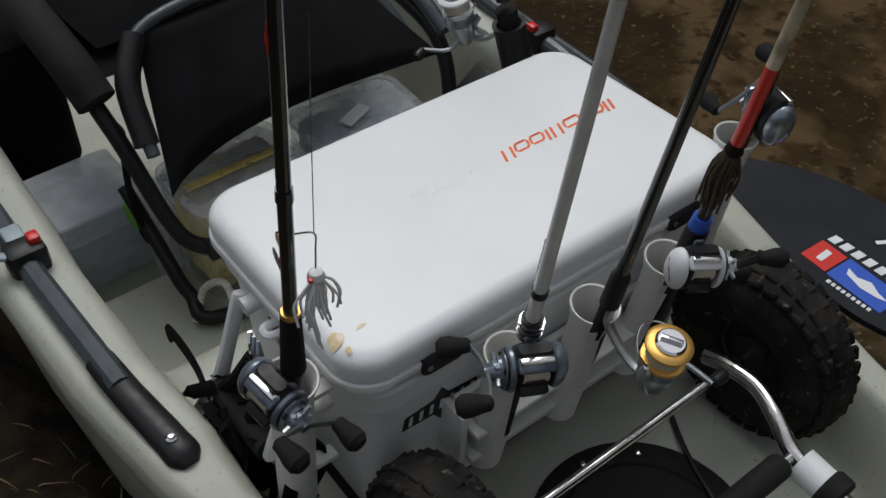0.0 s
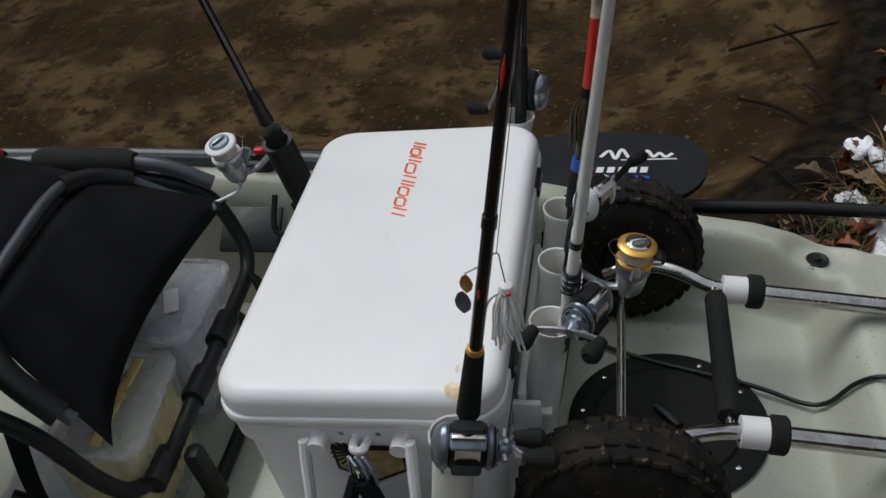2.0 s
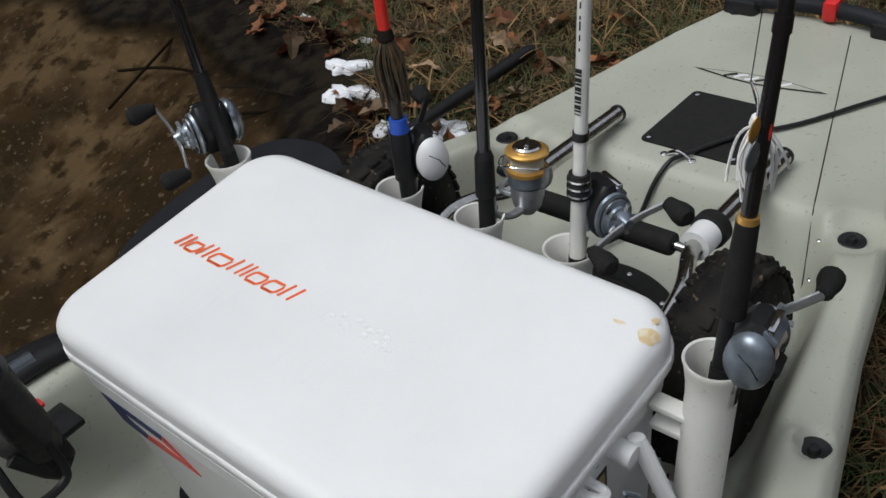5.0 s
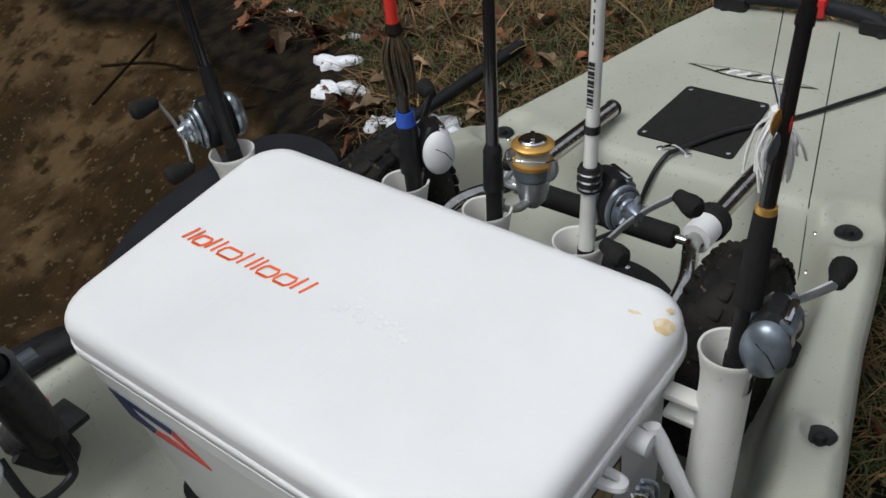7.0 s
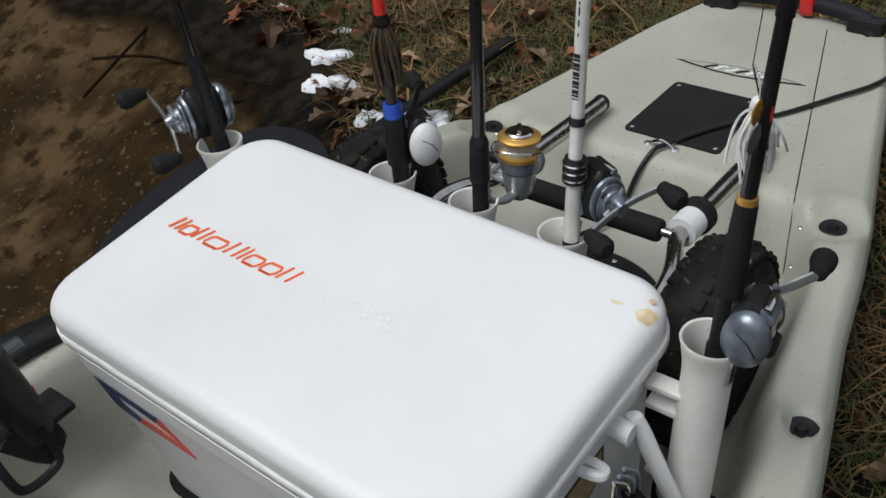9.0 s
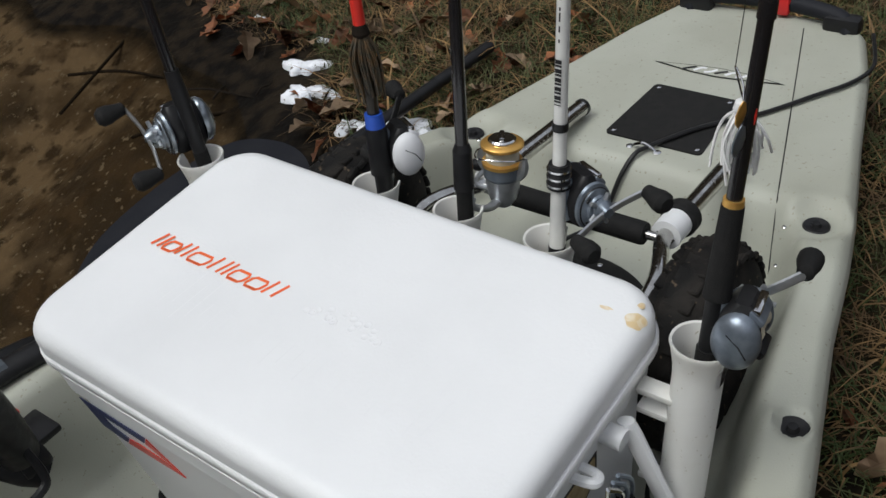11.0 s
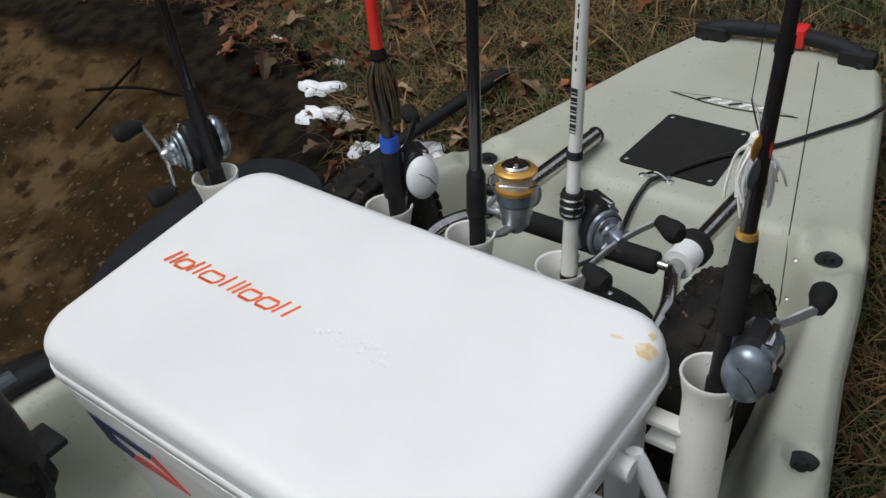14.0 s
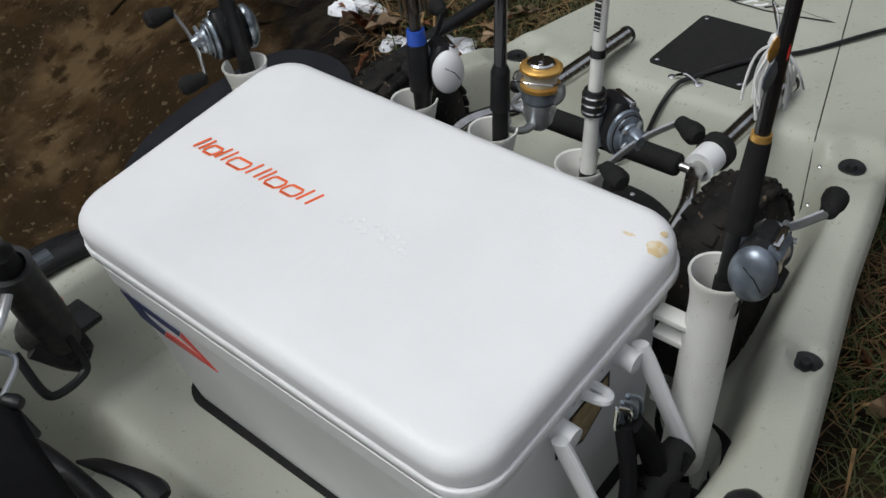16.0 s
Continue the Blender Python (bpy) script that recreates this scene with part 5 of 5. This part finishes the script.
gb = thing("green_tackle_bag", "green and grey tackle tray with a pale label beneath the seat", "tackle box", m=pose(0.165, -0.622, -0.218, 0, 0, 4))
part("tray", loft([(0.075, 0.06, 0.01, 0), (0.10, 0.075, 0.01, 0.22), (0.10, 0.075, 0.01, 0.23)], 4), CLEAR, gb)
part("green_latch", rbox(0.012, 0.13, 0.045, 0.004, m=pose(0.105, 0.0, 0.19, 0, 0, 0)), GREEN, gb)
tk = thing("tackle_box", "clear compartment tackle box with grey dividers beside the seat", "tackle box", m=pose(0.314, -0.80, -0.217, 0, 0, 2) @ Matrix.Diagonal((1.06, 0.86, 0.86, 1)))
part("tub", loft([(0.080, 0.100, 0.008, 0.0), (0.083, 0.104, 0.008, 0.15)], 3), CLEAR, tk)
part("lid", loft([(0.086, 0.108, 0.009, 0.150), (0.088, 0.110, 0.010, 0.154), (0.088, 0.110, 0.010, 0.210), (0.084, 0.106, 0.010, 0.214)], 3), CLEAR, tk)
part("contents", rbox(0.13, 0.17, 0.08, 0.01, m=pose(0, 0, 0.05)), material("dark_contents", (0.28, 0.34, 0.44), 0.5, second=(0.62, 0.66, 0.72), scale=18), tk)
for k in range(4):
    part("divider", rbox(0.004, 0.19, 0.10, 0.001, m=pose(-0.05 + 0.033 * k, 0, 0.155)), FROST, tk)
part("yellow_tag", rbox(0.004, 0.02, 0.03, 0.002, m=pose(0.09, -0.02, 0.12)), YELLOW, tk)
tagged(part("red_pouch", rbox(0.10, 0.06, 0.05, 0.02, m=pose(-0.275, -0.47, -0.06, 0, 10, 20)), REDP), "dark red pouch beside the storage box", "pouch")

bag = thing("gear_bag", "black fabric gear bag standing in the cockpit", "bag", m=pose(0.345, -1.24, -0.218, 0, 0, 4))
part("bag_body", loft([(0.10, 0.17, 0.04, 0.0), (0.115, 0.19, 0.05, 0.05), (0.115, 0.19, 0.05, 0.30), (0.10, 0.17, 0.05, 0.36), (0.06, 0.12, 0.03, 0.375)], 5), FABRIC, bag)
part("bag_strap", sweep(spline([(0.0, -0.10, 0.36), (0.0, -0.05, 0.42), (0.0, 0.05, 0.42), (0.0, 0.10, 0.36)], 5), 0.015, 8, flat=0.2), FABRIC, bag)

# ---- straps, clips and rope by the cooler's end ----
st = thing("strap_bundle", "tangled black straps and clips below the cooler's handle", "strap")
rnd = random.Random(12)
for k in range(16):
    x, y = 0.395 + rnd.uniform(-0.03, 0.03), 0.0 + rnd.uniform(-0.10, 0.10)
    pts = [(x + rnd.uniform(-0.04, 0.04), y + rnd.uniform(-0.06, 0.06), 0.02 + 0.05 * i + rnd.uniform(-0.01, 0.02)) for i in range(4)]
    part("webbing", sweep(spline(pts, 5), 0.011, 8, flat=0.18, up=(rnd.uniform(-1, 1), rnd.uniform(-1, 1), 0.3)), FABRIC, st)
part("buckle", rbox(0.05, 0.03, 0.016, 0.006, m=pose(0.40, -0.12, 0.045, 20, 10, 30)), BLACK, st)
part("long_strap", sweep(spline([(0.345, -0.385, -0.07), (0.36, -0.30, 0.02), (0.375, -0.17, 0.06), (0.40, -0.09, 0.03)], 5), 0.016, 8, flat=0.15, up=(1, 0, 0.2)), FABRIC, st)
for k in range(3):
    part("carabiner", sweep(spline([(0.352, -0.006 + 0.010 * k, 0.300), (0.36, 0.006 + 0.010 * k, 0.285), (0.358, 0.004 + 0.012 * k, 0.255), (0.35, -0.006 + 0.012 * k, 0.262), (0.352, -0.006 + 0.010 * k, 0.300)], 4), 0.0028, 7), GUN if k else CHROME, st)
part("cord", sweep(spline([(0.356, 0.0, 0.262), (0.375, -0.02, 0.21), (0.392, -0.055, 0.14), (0.41, -0.03, 0.06)], 5), 0.010, 8), FABRIC, st)
part("cord", sweep(spline([(0.358, 0.01, 0.262), (0.372, 0.03, 0.20), (0.40, 0.02, 0.11), (0.42, 0.05, 0.04)], 5), 0.014, 8), FABRIC, st)
part("clamp_wheel", lathe([(0.02, -0.012), (0.026, -0.008), (0.026, 0.008), (0.02, 0.012)], 18), BLACK, st, matrix=frame_on((0.425, 0.085, 0.07), (1, 0.3, 0.2), (0, 1, 0)))
part("clamp_wheel", lathe([(0.02, -0.012), (0.026, -0.008), (0.026, 0.008), (0.02, 0.012)], 18), BLACK, st, matrix=frame_on((0.42, -0.02, 0.085), (1, 0.3, 0.2), (0, 1, 0)))
tagged(part("rope_loop", sweep(spline([(0.286, -0.398, -0.092), (0.270, -0.412, -0.080), (0.248, -0.420, -0.040), (0.225, -0.385, -0.012), (0.226, -0.352, -0.040), (0.232, -0.335, -0.092)], 6), 0.007, 9), ROPE), "white rope loop on the deck by the cooler", "rope")


clip = thing("paddle_clip", "pale grey plastic paddle clip on the gunwale rail", "clip")
part("jaw", sweep(spline([(0.505, -0.435, 0.222), (0.535, -0.400, 0.232), (0.560, -0.408, 0.236), (0.578, -0.440, 0.236), (0.568, -0.478, 0.232), (0.545, -0.490, 0.228)], 5), 0.009, 10, flat=0.55), CLIPGREY, clip)
part("clip_base", rbox(0.030, 0.040, 0.016, 0.005, m=pose(0.517, -0.435, 0.233)), CLIPGREY, clip)


# ---- bank: grass, straw, leaves, snow, sticks ----
def spears(count, seed, place, h, w, mat, name, label, lean=0.6):
    rnd = random.Random(seed)
    verts, faces = [], []
    for _ in range(count):
        p = place(rnd)
        if p is None:
            continue
        x, y = p
        z = ground_z(x, y) - 0.004
        a, hh = rnd.uniform(0, 6.28), h * rnd.uniform(0.45, 1.25)
        dx, dy = math.cos(a), math.sin(a)
        ln = hh * rnd.uniform(0.2, 1.0) * lean * 2
        ww = w * rnd.uniform(0.6, 1.3)
        i = len(verts)
        for t, wd in ((0, 1.0), (0.4, 0.85), (0.75, 0.55), (1.0, 0.06)):
            cx, cy, cz = x + dx * ln * t * t, y + dy * ln * t * t, z + hh * (t - 0.35 * lean * t * t)
            verts += [(cx - dy * ww * wd, cy + dx * ww * wd, cz), (cx + dy * ww * wd, cy - dx * ww * wd, cz)]
        for q in range(3):
            faces.append((i + 2 * q, i + 2 * q + 1, i + 2 * q + 3, i + 2 * q + 2))
    me = bpy.data.meshes.new(name)
    me.from_pydata(verts, [], faces)
    me.materials.append(mat)
    return tagged(new(name, me), label, "grass", kind="stuff")


def on_bank(lo, clump):
    def pick(rnd):
        x, y = rnd.uniform(-3.3, 1.5), rnd.uniform(0.0, 3.7)
        if rnd.random() > min(x + 3.3, 1.5 - x, 3.7 - y) / 0.8:
            return None
        if rnd.random() < 0.16:
            x, y = rnd.gauss(-0.7, 2.2), rnd.gauss(1.8, 1.6)
        d = inland(x, y)
        if d < lo or (abs(x) < half(min(y, 1.33)) * 0.94 and -0.5 < y < 1.34):
            return None
        if noise.noise((x * clump, y * clump, 7.0)) < rnd.uniform(-0.5, 0.35):
            return None
        return x, y
    return pick


spears(175000, 1, on_bank(0.14, 5.0), 0.048, 0.0016, GRASS, "grass", "short green and olive grass on the bank", 0.8)
spears(125000, 2, on_bank(0.08, 4.0), 0.050, 0.0016, STRAW, "dry_grass", "dry straw-coloured grass on the bank", 1.3)
spears(5200, 3, on_bank(0.20, 3.0), 0.11, 0.0030, STRAW, "tall_grass", "bent tall dry grass blades", 0.8)


def leaf_mesh(seed):
    rnd = random.Random(seed)
    bm = bmesh.new()
    n = 9
    left, right, mid = [], [], []
    for k in range(n + 1):
        t = k / n
        w = 0.020 * math.sin(math.pi * min(1, t * 1.02)) * (1 + 0.35 * math.sin(t * 17 + seed))
        lift = 0.012 * math.sin(t * 3 + seed) + 0.004
        y = (t - 0.5) * 0.085
        mid.append(bm.verts.new((0, y, lift)))
        left.append(bm.verts.new((-max(w, 0.0006), y, lift + w * 0.7 * rnd.uniform(0.3, 1.0))))
        right.append(bm.verts.new((max(w, 0.0006), y, lift + w * 0.7 * rnd.uniform(0.1, 1.0))))
    for k in range(n):
        bm.faces.new((left[k], mid[k], mid[k + 1], left[k + 1]))
        bm.faces.new((mid[k], right[k], right[k + 1], mid[k + 1]))
    me = bpy.data.meshes.new("leaf")
    bmesh.ops.solidify(bm, geom=bm.faces[:], thickness=0.0006)
    bm.to_mesh(me)
    bm.free()
    return me


LEAF_PALE = material("pale_leaf", (0.36, 0.25, 0.155), 0.7, second=(0.22, 0.145, 0.085), scale=30, vary=0.3)
litter = thing("leaf_litter", "scattered brown and orange dead leaves on the bank", "leaves")
meshes = []
for k in range(6):
    me = leaf_mesh(k + 1)
    me.materials.append(LEAF if k < 4 else LEAF_PALE)
    meshes.append(me)
rnd = random.Random(21)
pick = on_bank(0.0, 2.0)
made = 0
while made < 290:
    p = pick(rnd)
    if p is None or p[0] > 0.9 or inland(*p) > (0.9 if made % 3 else 2.0):
        continue
    lf = new("leaf", meshes[rnd.randrange(6)])
    lf.parent = litter
    s = rnd.uniform(0.5, 1.35)
    lf.matrix_basis = pose(p[0], p[1], ground_z(*p) + 0.016, rnd.uniform(-35, 35), rnd.uniform(-35, 35), rnd.uniform(0, 360)) @ Matrix.Diagonal((s, s, s, 1))
    made += 1


def snow_patch(x, y, rx, ry, h, seed):
    bm = bmesh.new()
    o = blob((rx, ry), seed, 40, 0.75)
    rings = []
    for f, z in ((1.0, -0.012), (0.93, h * 0.45), (0.75, h * 0.8), (0.45, h), (0.15, h * 1.03)):
        rings.append([bm.verts.new((a * f, b * f, z + 0.009 * noise.noise((a * 70 * f + seed, b * 70 * f, f * 3)))) for a, b in o])
    for a, b in zip(rings, rings[1:]):
        for k in range(len(a)):
            j = (k + 1) % len(a)
            bm.faces.new((a[k], a[j], b[j], b[k]))
    bm.faces.new(rings[-1])
    ob = part("snow_patch", bm, SNOW, sharp=80)
    ob.matrix_basis = pose(x, y, ground_z(x, y) - 0.004)
    tagged(ob, "small patch of melting snow on the bank", "snow", "snow patches")


for x, y, rx, ry, h, sd in ((-1.165, 1.075, 0.050, 0.045, 0.020, 1), (-1.06, 0.970, 0.070, 0.042, 0.018, 2), (-0.70, 0.930, 0.085, 0.060, 0.034, 3), (-1.50, 1.25, 0.030, 0.014, 0.008, 4), (-1.62, 1.62, 0.035, 0.02, 0.010, 5), (-0.87, 0.90, 0.040, 0.026, 0.012, 6), (-1.22, 1.22, 0.026, 0.014, 0.010, 8)):
    snow_patch(x, y, rx, ry, h, sd)
rnd = random.Random(33)
for k in range(12):
    x = rnd.uniform(-1.5, -0.6)
    y = interp(x, SHORE) + rnd.uniform(-0.15, 0.5)
    a, ln = rnd.uniform(0, 6.28), rnd.uniform(0.08, 0.35)
    z = max(ground_z(x, y), WATER_Z) + 0.008
    tw = part("stick", sweep(spline([(-ln / 2, 0, 0), (-ln / 6, rnd.uniform(-0.02, 0.02), 0.008), (ln / 5, rnd.uniform(-0.02, 0.02), 0.004), (ln / 2, 0, rnd.uniform(0, 0.03))], 3), [0.0030, 0.003, 0.003, 0.0028, 0.0026, 0.0024, 0.002, 0.0018, 0.0016, 0.0012], 6), TWIG)
    tw.matrix_basis = pose(x, y, z, 0, 0, math.degrees(a))
    tagged(tw, "thin dark dead stick at the water's edge", "stick", "sticks")
for a, b in (((-1.83, 0.70, -0.215), (-2.02, 1.18, -0.19)), ((-1.50, 0.70, -0.21), (-1.25, 0.90, -0.18)), ((-2.0, 0.86, -0.21), (-1.50, 0.96, -0.19))):
    tagged(part("branch", sweep(spline([a, tuple(0.6 * p + 0.4 * q + 0.02 for p, q in zip(a, b)), b], 6), 0.005, 7), TWIG), "dark sunken branch in the shallow water", "branch", "branches")
